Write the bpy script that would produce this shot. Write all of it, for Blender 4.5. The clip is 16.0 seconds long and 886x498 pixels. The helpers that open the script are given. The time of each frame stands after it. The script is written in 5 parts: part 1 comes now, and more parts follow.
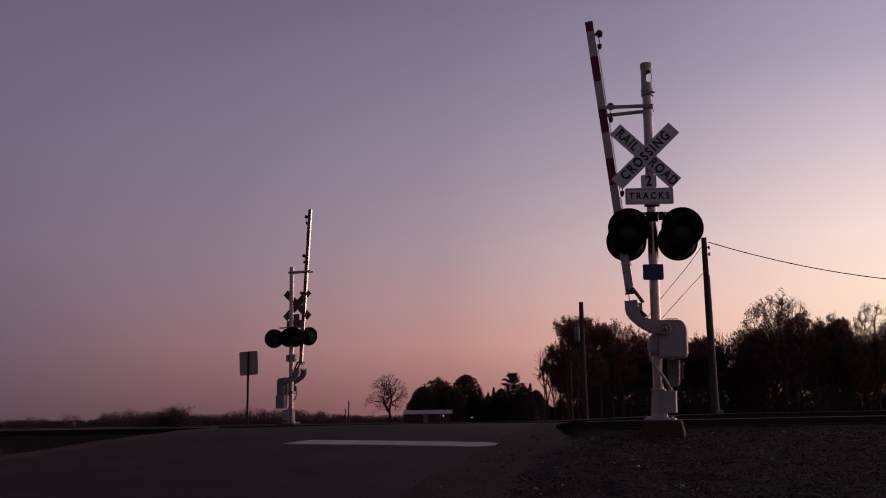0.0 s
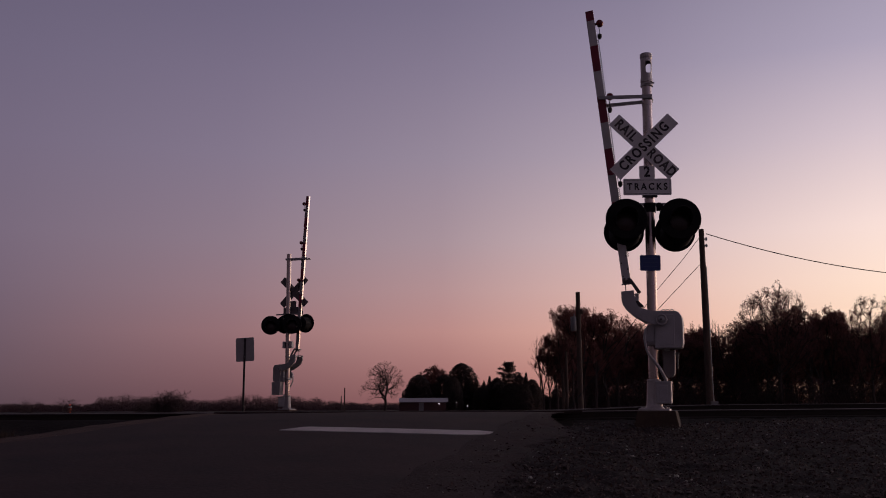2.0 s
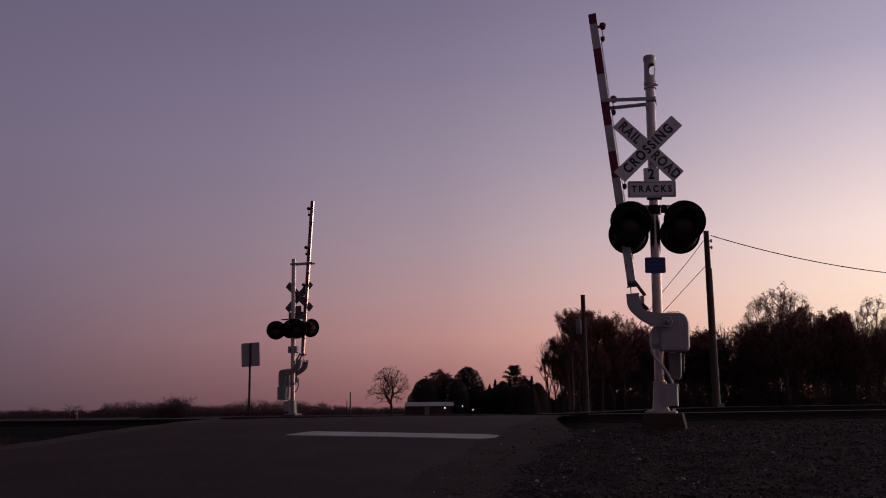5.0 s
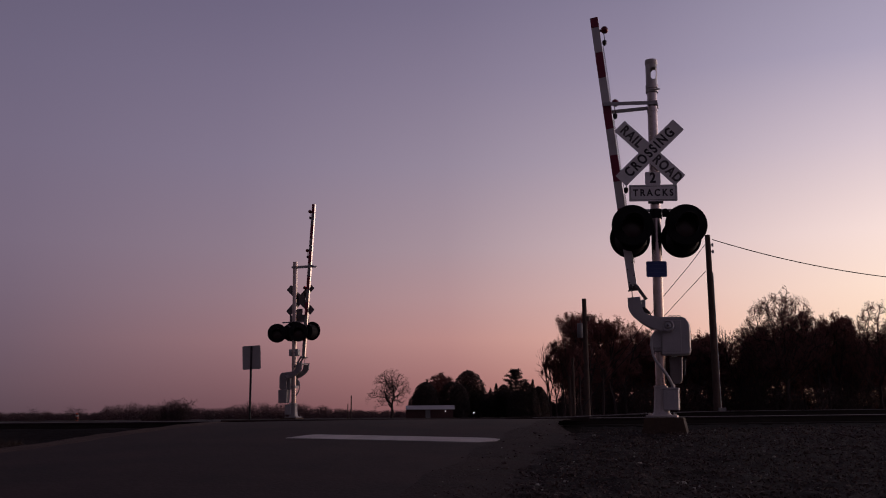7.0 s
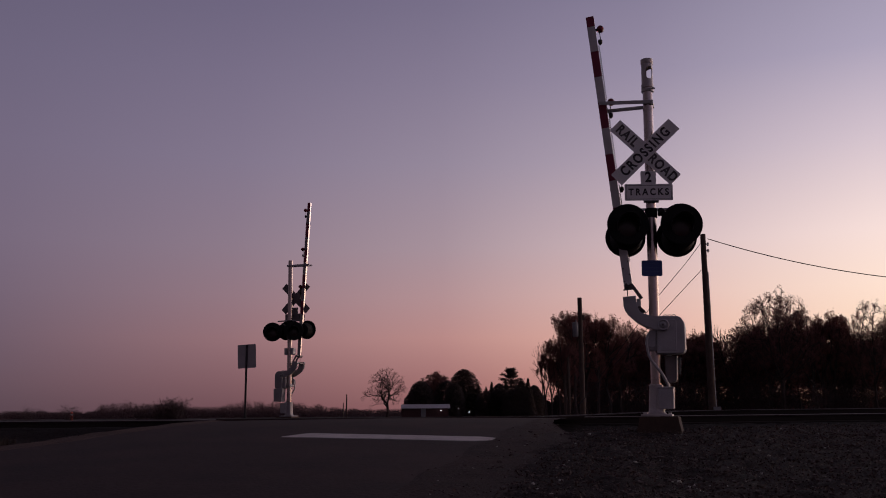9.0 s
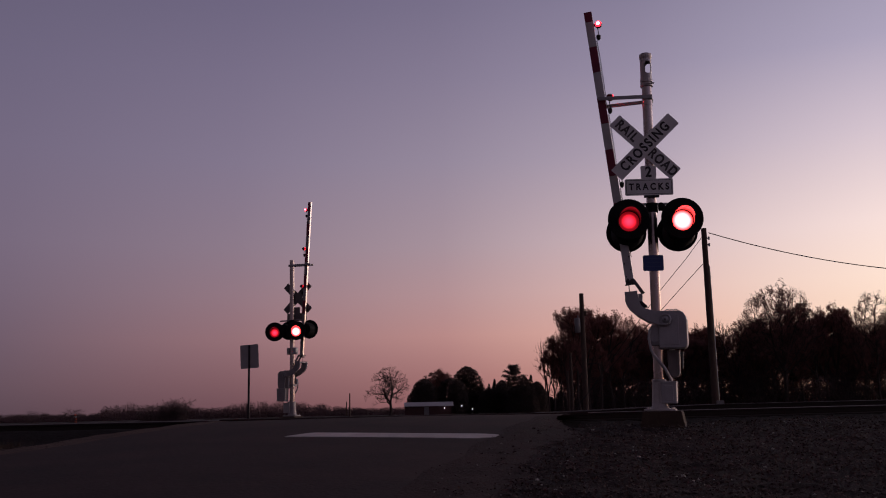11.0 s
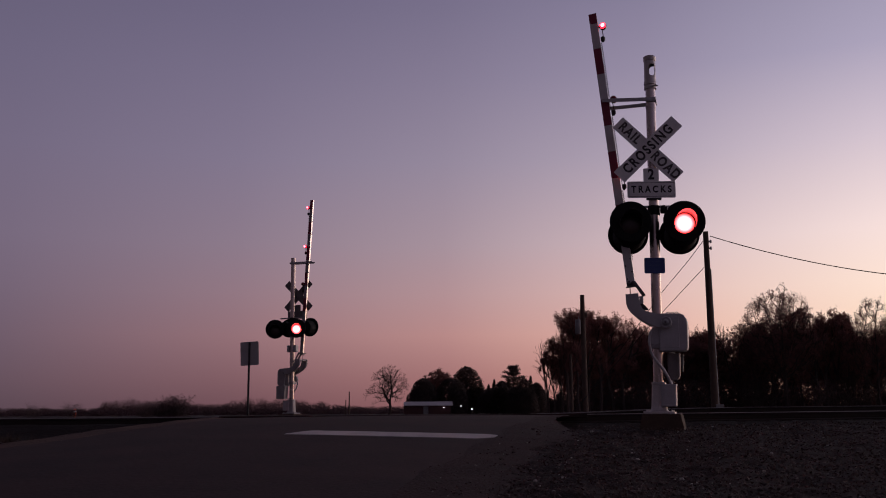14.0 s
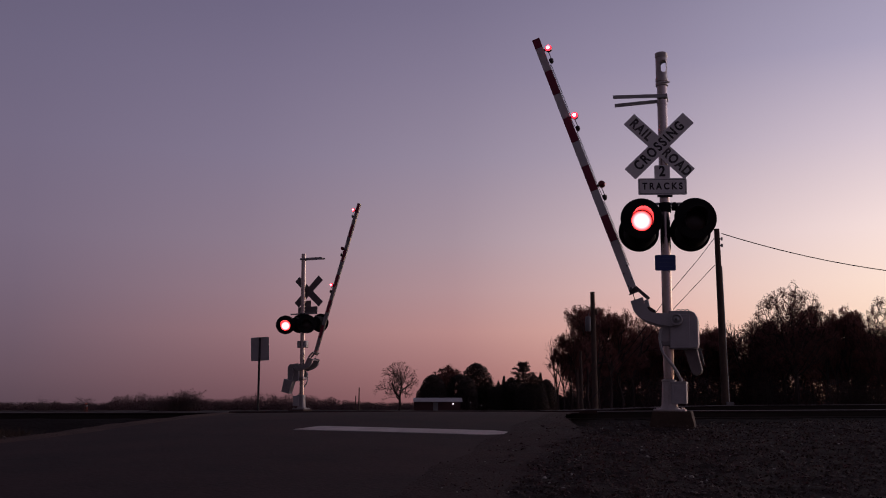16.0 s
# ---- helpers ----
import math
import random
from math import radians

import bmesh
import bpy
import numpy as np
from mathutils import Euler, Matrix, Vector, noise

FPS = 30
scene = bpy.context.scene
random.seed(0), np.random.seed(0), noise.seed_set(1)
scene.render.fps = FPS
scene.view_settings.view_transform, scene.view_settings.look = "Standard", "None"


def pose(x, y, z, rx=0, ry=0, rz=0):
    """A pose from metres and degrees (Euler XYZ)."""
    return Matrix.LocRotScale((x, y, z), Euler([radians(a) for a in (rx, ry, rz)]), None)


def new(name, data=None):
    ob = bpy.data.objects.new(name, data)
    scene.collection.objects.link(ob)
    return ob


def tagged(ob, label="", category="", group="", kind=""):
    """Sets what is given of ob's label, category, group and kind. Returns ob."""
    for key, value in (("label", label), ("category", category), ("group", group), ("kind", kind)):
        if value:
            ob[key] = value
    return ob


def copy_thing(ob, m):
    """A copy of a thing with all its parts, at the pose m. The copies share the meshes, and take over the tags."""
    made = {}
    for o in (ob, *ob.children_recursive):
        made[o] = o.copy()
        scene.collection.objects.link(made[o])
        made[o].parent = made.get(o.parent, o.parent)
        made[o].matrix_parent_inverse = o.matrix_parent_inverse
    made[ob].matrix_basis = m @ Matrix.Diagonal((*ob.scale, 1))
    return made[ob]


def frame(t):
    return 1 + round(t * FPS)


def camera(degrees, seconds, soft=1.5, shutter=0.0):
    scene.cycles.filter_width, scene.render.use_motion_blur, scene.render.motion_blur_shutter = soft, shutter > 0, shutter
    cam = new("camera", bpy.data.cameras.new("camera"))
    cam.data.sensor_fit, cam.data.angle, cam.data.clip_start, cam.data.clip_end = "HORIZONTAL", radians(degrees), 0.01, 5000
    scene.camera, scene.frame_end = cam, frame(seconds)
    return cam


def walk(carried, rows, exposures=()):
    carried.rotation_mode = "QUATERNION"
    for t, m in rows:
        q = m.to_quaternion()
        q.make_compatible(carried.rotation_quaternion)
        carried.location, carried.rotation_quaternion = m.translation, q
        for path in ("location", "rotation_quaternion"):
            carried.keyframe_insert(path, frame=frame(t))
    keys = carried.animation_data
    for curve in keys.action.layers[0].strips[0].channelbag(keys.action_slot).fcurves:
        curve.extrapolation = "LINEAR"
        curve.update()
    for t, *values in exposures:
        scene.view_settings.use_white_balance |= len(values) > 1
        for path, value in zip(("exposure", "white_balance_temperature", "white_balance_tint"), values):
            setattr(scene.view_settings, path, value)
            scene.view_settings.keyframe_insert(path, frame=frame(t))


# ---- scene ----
cam = camera(50, 16.0, soft=1.0)
# A hand-held camera that stands on the shoulder and sways a little.
walk(cam, [
    (0, pose(0, 0, 1.1, 100.243, 0.841, 0.132)),
    (0.5, pose(0, 0, 1.1, 99.918, 0.330, 0.021)),
    (1, pose(0, 0, 1.1, 99.644, 0.291, 0.019)),
    (1.5, pose(0, 0, 1.1, 99.542, 0.391, 0.018)),
    (2, pose(0, 0, 1.1, 99.550, 0.249, -0.130)),
    (2.5, pose(0, 0, 1.1, 99.580, 0.110, -0.154)),
    (3, pose(0, 0, 1.1, 99.521, -0.374, -0.105)),
    (3.5, pose(0, 0, 1.1, 99.488, 0.226, 0.038)),
    (4, pose(0, 0, 1.1, 99.605, 0.712, 0.169)),
    (6.5, pose(0, 0, 1.1, 99.912, 0.401, 0.296)),
    (7, pose(0, 0, 1.1, 99.982, 0.451, 0.268)),
    (7.5, pose(0, 0, 1.1, 99.978, 0.601, 0.254)),
    (8, pose(0, 0, 1.1, 99.867, 0.295, 0.063)),
    (8.5, pose(0, 0, 1.1, 99.897, 0.322, 0.008)),
    (9, pose(0, 0, 1.1, 99.914, 0.428, -0.004)),
    (11.5, pose(0, 0, 1.1, 99.758, 1.253, 0.211)),
    (12, pose(0, 0, 1.1, 99.867, 0.942, 0.299)),
    (12.5, pose(0, 0, 1.1, 99.931, 0.870, 0.238)),
    (13, pose(0, 0, 1.1, 99.979, 0.891, 0.191)),
    (13.5, pose(0, 0, 1.1, 99.975, 0.632, 0.177)),
    (14, pose(0, 0, 1.1, 99.757, 0.400, 0.147)),
    (14.5, pose(0, 0, 1.1, 99.585, 0.496, 0.177)),
    (15, pose(0, 0, 1.1, 99.583, 0.656, 0.203)),
    (15.5, pose(0, 0, 1.1, 99.738, 0.378, 0.417)),
    (16, pose(0, 0, 1.1, 99.539, 0.088, 0.721)),
], exposures=[(0, 0, 6640, 10), (4, 0, 6560, 10), (9, 0, 6480, 10), (16, 0, 6350, 10)])

# ---- dusk sky: no sun lamp, the sun is down; the glow stands beyond the woods ----
world = bpy.data.worlds.new("dusk_sky")
scene.world = world
world.use_nodes = True


def build_sky():
    nt = world.node_tree
    nd, ln = nt.nodes, nt.links
    bg = nd["Background"]
    co = nd.new("ShaderNodeTexCoord")
    sep = nd.new("ShaderNodeSeparateXYZ")
    ln.new(co.outputs["Generated"], sep.inputs[0])
    flat = nd.new("ShaderNodeVectorMath")
    flat.operation = "MULTIPLY"
    flat.inputs[1].default_value = (1, 1, 0)
    ln.new(co.outputs["Generated"], flat.inputs[0])
    nor = nd.new("ShaderNodeVectorMath")
    nor.operation = "NORMALIZE"
    ln.new(flat.outputs[0], nor.inputs[0])
    dot = nd.new("ShaderNodeVectorMath")
    dot.operation = "DOT_PRODUCT"
    a = radians(62)
    dot.inputs[1].default_value = (math.sin(a), math.cos(a), 0)
    ln.new(nor.outputs[0], dot.inputs[0])
    el = nd.new("ShaderNodeMath")
    el.operation = "ARCSINE"
    ln.new(sep.outputs[2], el.inputs[0])
    up = nd.new("ShaderNodeMapRange")
    up.inputs[1].default_value, up.inputs[2].default_value = 0, radians(90)
    ln.new(el.outputs[0], up.inputs[0])

    def ramp(stops):
        r = nd.new("ShaderNodeValToRGB")
        r.color_ramp.interpolation = "LINEAR"
        e = r.color_ramp.elements
        for i, (deg, c) in enumerate(stops):
            k = e[0] if i == 0 else e[len(e) - 1] if i == len(stops) - 1 else e.new(deg / 90)
            k.position, k.color = deg / 90, (*c, 1)
        ln.new(up.outputs[0], r.inputs[0])
        return r

    # sectors from behind the viewer round to the glow, mixed by bearing
    last, before = ramp(SKY[0][1]).outputs[0], SKY[0][0]
    for bearing, stops in SKY[1:]:
        m = nd.new("ShaderNodeMapRange")
        m.inputs[1].default_value, m.inputs[2].default_value = math.cos(radians(62 - before) if before > -118 else math.pi), math.cos(radians(62 - bearing))
        ln.new(dot.outputs["Value"], m.inputs[0])
        mx = nd.new("ShaderNodeMix")
        mx.data_type = "RGBA"
        ln.new(m.outputs[0], mx.inputs[0])
        ln.new(last, mx.inputs[6])
        ln.new(ramp(stops).outputs[0], mx.inputs[7])
        last, before = mx.outputs[2], bearing
    ln.new(last, bg.inputs[0])
    bg.inputs[1].default_value = 1.5


# bearing in degrees, then degrees above the horizon with a linear colour
SKY = []
SKY.append((-125, [(0, (0.036, 0.026, 0.031)), (6, (0.068, 0.047, 0.054)), (14, (0.056, 0.043, 0.056)), (25, (0.036, 0.029, 0.041)), (45, (0.019, 0.015, 0.021)), (90, (0.0125, 0.0098, 0.0133))]))
SKY.append((-25, [(0, (0.0651, 0.0397, 0.0508)), (2, (0.091, 0.0566, 0.0724)), (4.5, (0.1098, 0.0728, 0.096)), (7, (0.1196, 0.0857, 0.1173)), (10, (0.1259, 0.0961, 0.1361)), (15, (0.118, 0.0961, 0.1446)), (20, (0.1044, 0.0879, 0.138)), (26, (0.0862, 0.0742, 0.1204)), (45, (0.0282, 0.0221, 0.0321)), (90, (0.0129, 0.0101, 0.0135))]))
SKY.append((-12.5, [(0, (0.0998, 0.0475, 0.0562)), (2, (0.1458, 0.07344, 0.0829)), (4.5, (0.1953, 0.1074, 0.1188)), (7, (0.1926, 0.1231, 0.1461)), (10, (0.1764, 0.1303, 0.1666)), (15, (0.1489, 0.1219, 0.1747)), (20, (0.1251, 0.1043, 0.1591)), (26, (0.095, 0.0812, 0.134)), (45, (0.0283, 0.0222, 0.0322)), (90, (0.0129, 0.0101, 0.0135))]))
SKY.append((0, [(0, (0.1694, 0.0713, 0.073)), (2, (0.2375, 0.1103, 0.108)), (4.5, (0.3194, 0.1671, 0.1589)), (7, (0.3004, 0.1862, 0.1945)), (10, (0.2575, 0.1892, 0.2185)), (15, (0.2004, 0.1651, 0.2181)), (20, (0.1561, 0.1312, 0.1896)), (26, (0.1121, 0.09668, 0.1541)), (45, (0.0301, 0.0237, 0.0342)), (90, (0.0129, 0.0101, 0.0135))]))
SKY.append((12.5, [(0, (0.3404, 0.1441, 0.1187)), (2, (0.4212, 0.2054, 0.1711)), (4.5, (0.5147, 0.293, 0.2457)), (7, (0.4856, 0.3187, 0.2964)), (10, (0.4196, 0.3145, 0.3287)), (15, (0.2877, 0.2372, 0.2908)), (20, (0.203, 0.1734, 0.2411)), (26, (0.1417, 0.1242, 0.1891)), (45, (0.034, 0.0268, 0.0384)), (90, (0.0129, 0.0101, 0.0135))]))
SKY.append((25, [(0, (0.6607, 0.3195, 0.1974)), (2, (0.6631, 0.3885, 0.269)), (4.5, (0.6661, 0.4747, 0.3586)), (7, (0.6637, 0.5046, 0.4219)), (10, (0.6223, 0.4908, 0.4626)), (15, (0.4407, 0.3642, 0.4072)), (20, (0.275, 0.2418, 0.3221)), (26, (0.1916, 0.1728, 0.2436)), (45, (0.0408, 0.0321, 0.0457)), (90, (0.0129, 0.0101, 0.0135))]))
SKY.append((31, [(0, (0.7106, 0.3436, 0.2123)), (2, (0.7131, 0.4178, 0.2893)), (4.5, (0.7164, 0.5105, 0.3856)), (7, (0.7138, 0.5427, 0.4537)), (10, (0.6693, 0.5278, 0.4975)), (15, (0.474, 0.3931, 0.4348)), (20, (0.2958, 0.2611, 0.344)), (26, (0.2061, 0.1866, 0.2601)), (45, (0.0408, 0.0321, 0.0457)), (90, (0.0129, 0.0101, 0.0135))]))
SKY.append((55, [(0, (2.478, 1.198, 0.7404)), (2, (2.487, 1.457, 1.009)), (4.5, (2.498, 1.78, 1.345)), (7, (2.489, 1.892, 1.582)), (10, (2.023, 1.595, 1.504)), (15, (1.047, 0.8615, 0.9827)), (20, (0.4813, 0.4215, 0.5729)), (26, (0.2754, 0.2475, 0.3558)), (45, (0.0408, 0.0321, 0.0457)), (90, (0.0129, 0.0101, 0.0135))]))
build_sky()


# ---- materials ----
def mat(name, color, rough=0.6, metal=0.0, scale=6.0, vary=0.25, fine=60.0, bump=0.15, dist=0.01, tint=None, obj_random=0.0, gloss=0.5):
    """A surface with blotches at one scale, grain at another and a fine relief."""
    m = bpy.data.materials.new(name)
    m.use_nodes = True
    nt = m.node_tree
    nd, ln = nt.nodes, nt.links
    b = nd["Principled BSDF"]
    co = nd.new("ShaderNodeTexCoord")
    big, small = nd.new("ShaderNodeTexNoise"), nd.new("ShaderNodeTexNoise")
    for n, s, d in ((big, scale, 5), (small, fine, 3)):
        n.inputs["Scale"].default_value, n.inputs["Detail"].default_value = s, d
        ln.new(co.outputs["Object"], n.inputs["Vector"])
    mixn = nd.new("ShaderNodeMix")
    mixn.inputs[0].default_value = 0.4
    ln.new(big.outputs[0], mixn.inputs[2])
    ln.new(small.outputs[0], mixn.inputs[3])
    ramp = nd.new("ShaderNodeValToRGB")
    e = ramp.color_ramp.elements
    t = tint or color
    e[0].position, e[1].position = 0.3, 0.7
    e[0].color = (*[c * (1 - vary) for c in t], 1)
    e[1].color = (*[min(1, c * (1 + vary)) for c in color], 1)
    ln.new(mixn.outputs[0], ramp.inputs[0])
    out = ramp.outputs[0]
    if obj_random:
        info = nd.new("ShaderNodeObjectInfo")
        hsv = nd.new("ShaderNodeHueSaturation")
        mr = nd.new("ShaderNodeMapRange")
        mr.inputs[3].default_value, mr.inputs[4].default_value = 1 - obj_random, 1 + obj_random
        ln.new(info.outputs["Random"], mr.inputs[0])
        ln.new(mr.outputs[0], hsv.inputs["Value"])
        ln.new(out, hsv.inputs["Color"])
        out = hsv.outputs[0]
    ln.new(out, b.inputs["Base Color"])
    rr = nd.new("ShaderNodeMapRange")
    rr.inputs[3].default_value, rr.inputs[4].default_value = max(0, rough - 0.12), min(1, rough + 0.12)
    ln.new(big.outputs[0], rr.inputs[0])
    ln.new(rr.outputs[0], b.inputs["Roughness"])
    b.inputs["Metallic"].default_value = metal
    b.inputs["Specular IOR Level"].default_value = gloss
    bp = nd.new("ShaderNodeBump")
    bp.inputs["Strength"].default_value, bp.inputs["Distance"].default_value = bump, dist
    ln.new(small.outputs[0], bp.inputs["Height"])
    ln.new(bp.outputs[0], b.inputs["Normal"])
    return m


def glowing(name, color, strength):
    m = bpy.data.materials.new(name)
    m.use_nodes = True
    b = m.node_tree.nodes["Principled BSDF"]
    b.inputs["Base Color"].default_value = (*color, 1)
    b.inputs["Emission Color"].default_value = (*color, 1)
    b.inputs["Emission Strength"].default_value = strength
    b.inputs["Roughness"].default_value = 0.3
    return m


ALU = mat("silver_paint", (0.52, 0.485, 0.485), 0.42, 0.32, 3, 0.2, 40, 0.06)
MAST = mat("aluminium_mast", (0.43, 0.37, 0.36), 0.28, 0.95, 3, 0.2, 40, 0.05)
ALU_OLD = mat("dull_grey_paint", (0.32, 0.30, 0.31), 0.55, 0.15, 5, 0.22, 60, 0.1)
HOOD = mat("satin_black_paint", (0.03, 0.028, 0.028), 0.42, 0, 6, 0.25, 50, 0.05)
STEEL = mat("grey_hinge_steel", (0.14, 0.13, 0.135), 0.55, 0.4, 9, 0.3, 60, 0.1)
ALU_BOX = mat("grey_cast_paint", (0.44, 0.43, 0.45), 0.5, 0.15, 5, 0.18, 60, 0.1)
GALV = mat("galvanised_steel", (0.42, 0.43, 0.45), 0.5, 0.5, 9, 0.2, 50, 0.08)
BLACK = mat("matt_black_paint", (0.011, 0.011, 0.012), 0.8, 0, 6, 0.3, 50, 0.08, gloss=0.2)
DARK = mat("dark_steel", (0.05, 0.048, 0.05), 0.6, 0.4, 9, 0.3, 60, 0.1)
SIGN_WHITE = mat("white_sign_sheeting", (0.74, 0.73, 0.74), 0.5, 0, 4, 0.14, 90, 0.03)
SIGN_DARK = mat("dark_sign_back", (0.2, 0.175, 0.18), 0.7, 0.2, 5, 0.25)
SIGN_BACK = mat("sign_back_aluminium", (0.42, 0.40, 0.41), 0.6, 0.2, 4, 0.2, 70, 0.05)
LETTER_WORN = mat("faded_black_lettering", (0.075, 0.07, 0.072), 0.65, 0, 14, 0.75, 70)
LETTER = mat("black_lettering", (0.025, 0.025, 0.027), 0.6, 0, 10, 0.2)
BLUE = mat("blue_sign_sheeting", (0.03, 0.06, 0.22), 0.5, 0, 5, 0.15)
STRIPE_RED = mat("red_reflective_sheeting", (0.22, 0.012, 0.046), 0.45, 0, 5, 0.2, 90, 0.04)
# Darker copy of the white stripes: the far arm's shade is in the colour.
STRIPE_SHADED = mat("shaded_white_sheeting", (0.30, 0.28, 0.29), 0.5, 0, 5, 0.2, 90, 0.04)
STRIPE_WHITE = mat("white_reflective_sheeting", (0.62, 0.6, 0.61), 0.45, 0, 5, 0.15, 90, 0.04)
ALU_EDGE = mat("bare_aluminium_edge", (0.6, 0.57, 0.57), 0.3, 1.0, 4, 0.1, 60, 0.03)
RED_PLASTIC = mat("dark_red_lens", (0.16, 0.008, 0.02), 0.3, 0, 8, 0.2)
LENS_OFF = mat("unlit_red_lens", (0.02, 0.003, 0.004), 0.35, 0, 20, 0.2)
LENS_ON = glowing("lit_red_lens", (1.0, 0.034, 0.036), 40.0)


def burn_brightest_in_the_middle(m, near, far, hot, cool):
    nd, ln = m.node_tree.nodes, m.node_tree.links
    sc, le, mr = nd.new("ShaderNodeVectorMath"), nd.new("ShaderNodeVectorMath"), nd.new("ShaderNodeMapRange")
    sc.operation, le.operation, mr.interpolation_type = "SUBTRACT", "LENGTH", "SMOOTHSTEP"
    uv = nd.new("ShaderNodeUVMap")
    sc.inputs[1].default_value = (0.5, 0.5, 0)
    ln.new(uv.outputs[0], sc.inputs[0])
    ln.new(sc.outputs[0], le.inputs[0])
    ln.new(le.outputs["Value"], mr.inputs[0])
    for k, v in zip((1, 2, 3, 4), (near, far, hot, cool)):
        mr.inputs[k].default_value = v
    ln.new(mr.outputs[0], nd["Principled BSDF"].inputs["Emission Strength"])


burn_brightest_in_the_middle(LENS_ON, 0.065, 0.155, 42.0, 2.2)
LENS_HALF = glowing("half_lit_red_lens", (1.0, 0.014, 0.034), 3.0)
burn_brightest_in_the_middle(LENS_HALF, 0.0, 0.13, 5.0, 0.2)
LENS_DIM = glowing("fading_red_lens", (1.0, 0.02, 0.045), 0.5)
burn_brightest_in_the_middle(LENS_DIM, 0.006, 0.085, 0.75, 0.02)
LAMP_ON = glowing("lit_gate_lamp", (1.0, 0.05, 0.07), 30.0)
LAMP_RIM = glowing("lit_gate_lamp_rim", (1.0, 0.014, 0.03), 4.5)
CONCRETE = mat("old_concrete", (0.066, 0.043, 0.03), 0.9, 0, 3, 0.3, 40, 0.4)
ASPHALT = mat("worn_asphalt", (0.0335, 0.0188, 0.0198), 0.92, 0, 1.1, 0.6, 24, 0.5, gloss=0.2)
PAINT = mat("worn_road_paint", (0.60, 0.55, 0.54), 0.8, 0, 2.5, 0.22, 30, 0.3, tint=(0.52, 0.48, 0.48))
SHOULDER = mat("gravel_shoulder", (0.0315, 0.0178, 0.018), 0.95, 0, 1.6, 0.6, 28, 0.8, 0.03, gloss=0.2)
LEFT_EDGE = mat("dusty_road_edge", (0.085, 0.052, 0.044), 0.95, 0, 1.6, 0.4, 28, 0.8, 0.03, gloss=0.2)
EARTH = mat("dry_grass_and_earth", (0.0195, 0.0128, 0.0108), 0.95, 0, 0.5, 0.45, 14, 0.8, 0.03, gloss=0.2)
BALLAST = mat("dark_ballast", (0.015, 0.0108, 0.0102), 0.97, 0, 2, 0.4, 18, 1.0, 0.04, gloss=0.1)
STONE = mat("gravel_stone", (0.075, 0.052, 0.052), 0.9, 0, 8, 0.6, 40, 0.3)
RAILSIDE = mat("rusty_rail_side", (0.014, 0.009, 0.008), 0.95, 0, 5, 0.3, 40, 0.3)
RAILTOP = mat("polished_rail_top", (0.30, 0.275, 0.275), 0.5, 0.8, 5, 0.25, 40, 0.1)
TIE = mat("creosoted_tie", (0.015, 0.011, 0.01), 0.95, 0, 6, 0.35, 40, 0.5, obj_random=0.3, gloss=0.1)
PANEL = mat("crossing_panel", (0.03, 0.021, 0.021), 0.95, 0, 3, 0.25, 40, 0.3, obj_random=0.15, gloss=0.1)
WOOD_POLE = mat("weathered_pole_wood", (0.085, 0.06, 0.048), 0.9, 0, 3, 0.35, 30, 0.5)
BARK = mat("bark", (0.062, 0.044, 0.04), 0.95, 0, 4, 0.3, 30, 0.4)
LEAF = mat("dry_oak_leaf", (0.21, 0.092, 0.082), 0.9, 0, 0.8, 0.45, 6, 0.1)
NEEDLE = mat("evergreen_needles", (0.085, 0.066, 0.062), 0.95, 0, 1.0, 0.4, 6, 0.1)
FARWOOD = mat("bare_twig_mass", (0.072, 0.039, 0.044), 0.95, 0, 0.05, 0.3, 1, 0.1)
DRYGRASS = mat("dead_grass", (0.052, 0.034, 0.026), 0.95, 0, 1.5, 0.4, 10, 0.1)
SIDING = mat("dark_red_siding", (0.06, 0.025, 0.025), 0.8, 0, 1, 0.25, 20, 0.3)
ROOFING = mat("pale_metal_roof", (0.5, 0.48, 0.5), 0.5, 0.2, 0.8, 0.15, 12, 0.1)
YARD_LIGHT = glowing("yard_light", (1.0, 0.85, 1.0), 6.0)
ORANGE = mat("orange_plastic", (0.75, 0.10, 0.03), 0.5, 0, 5, 0.15)
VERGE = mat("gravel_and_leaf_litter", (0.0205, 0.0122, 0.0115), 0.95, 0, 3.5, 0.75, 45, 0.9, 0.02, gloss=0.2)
LITTER = mat("fallen_leaf", (0.085, 0.056, 0.05), 0.85, 0, 1.2, 0.7, 12, 0.2)
CAST = mat("dull_cast_iron", (0.24, 0.21, 0.21), 0.6, 0.3, 6, 0.25)
PALE_STONE = mat("pale_stone", (0.42, 0.38, 0.36), 0.8, 0, 8, 0.3)


def let_light_through(m, share):
    """Thin leaves pass some of the light that falls on their far side."""
    nd, ln = m.node_tree.nodes, m.node_tree.links
    b, out = nd["Principled BSDF"], nd["Material Output"]
    tr, mx = nd.new("ShaderNodeBsdfTranslucent"), nd.new("ShaderNodeMixShader")
    ln.new(b.inputs["Base Color"].links[0].from_socket, tr.inputs["Color"])
    mx.inputs[0].default_value = share
    ln.new(b.outputs[0], mx.inputs[1])
    ln.new(tr.outputs[0], mx.inputs[2])
    ln.new(mx.outputs[0], out.inputs["Surface"])


let_light_through(LEAF, 0.45)
let_light_through(NEEDLE, 0.5)
WIRE = mat("wire_insulation", (0.03, 0.028, 0.03), 0.7)
TRANSFORMER = mat("grey_transformer_paint", (0.22, 0.22, 0.23), 0.6, 0.2, 4, 0.15)


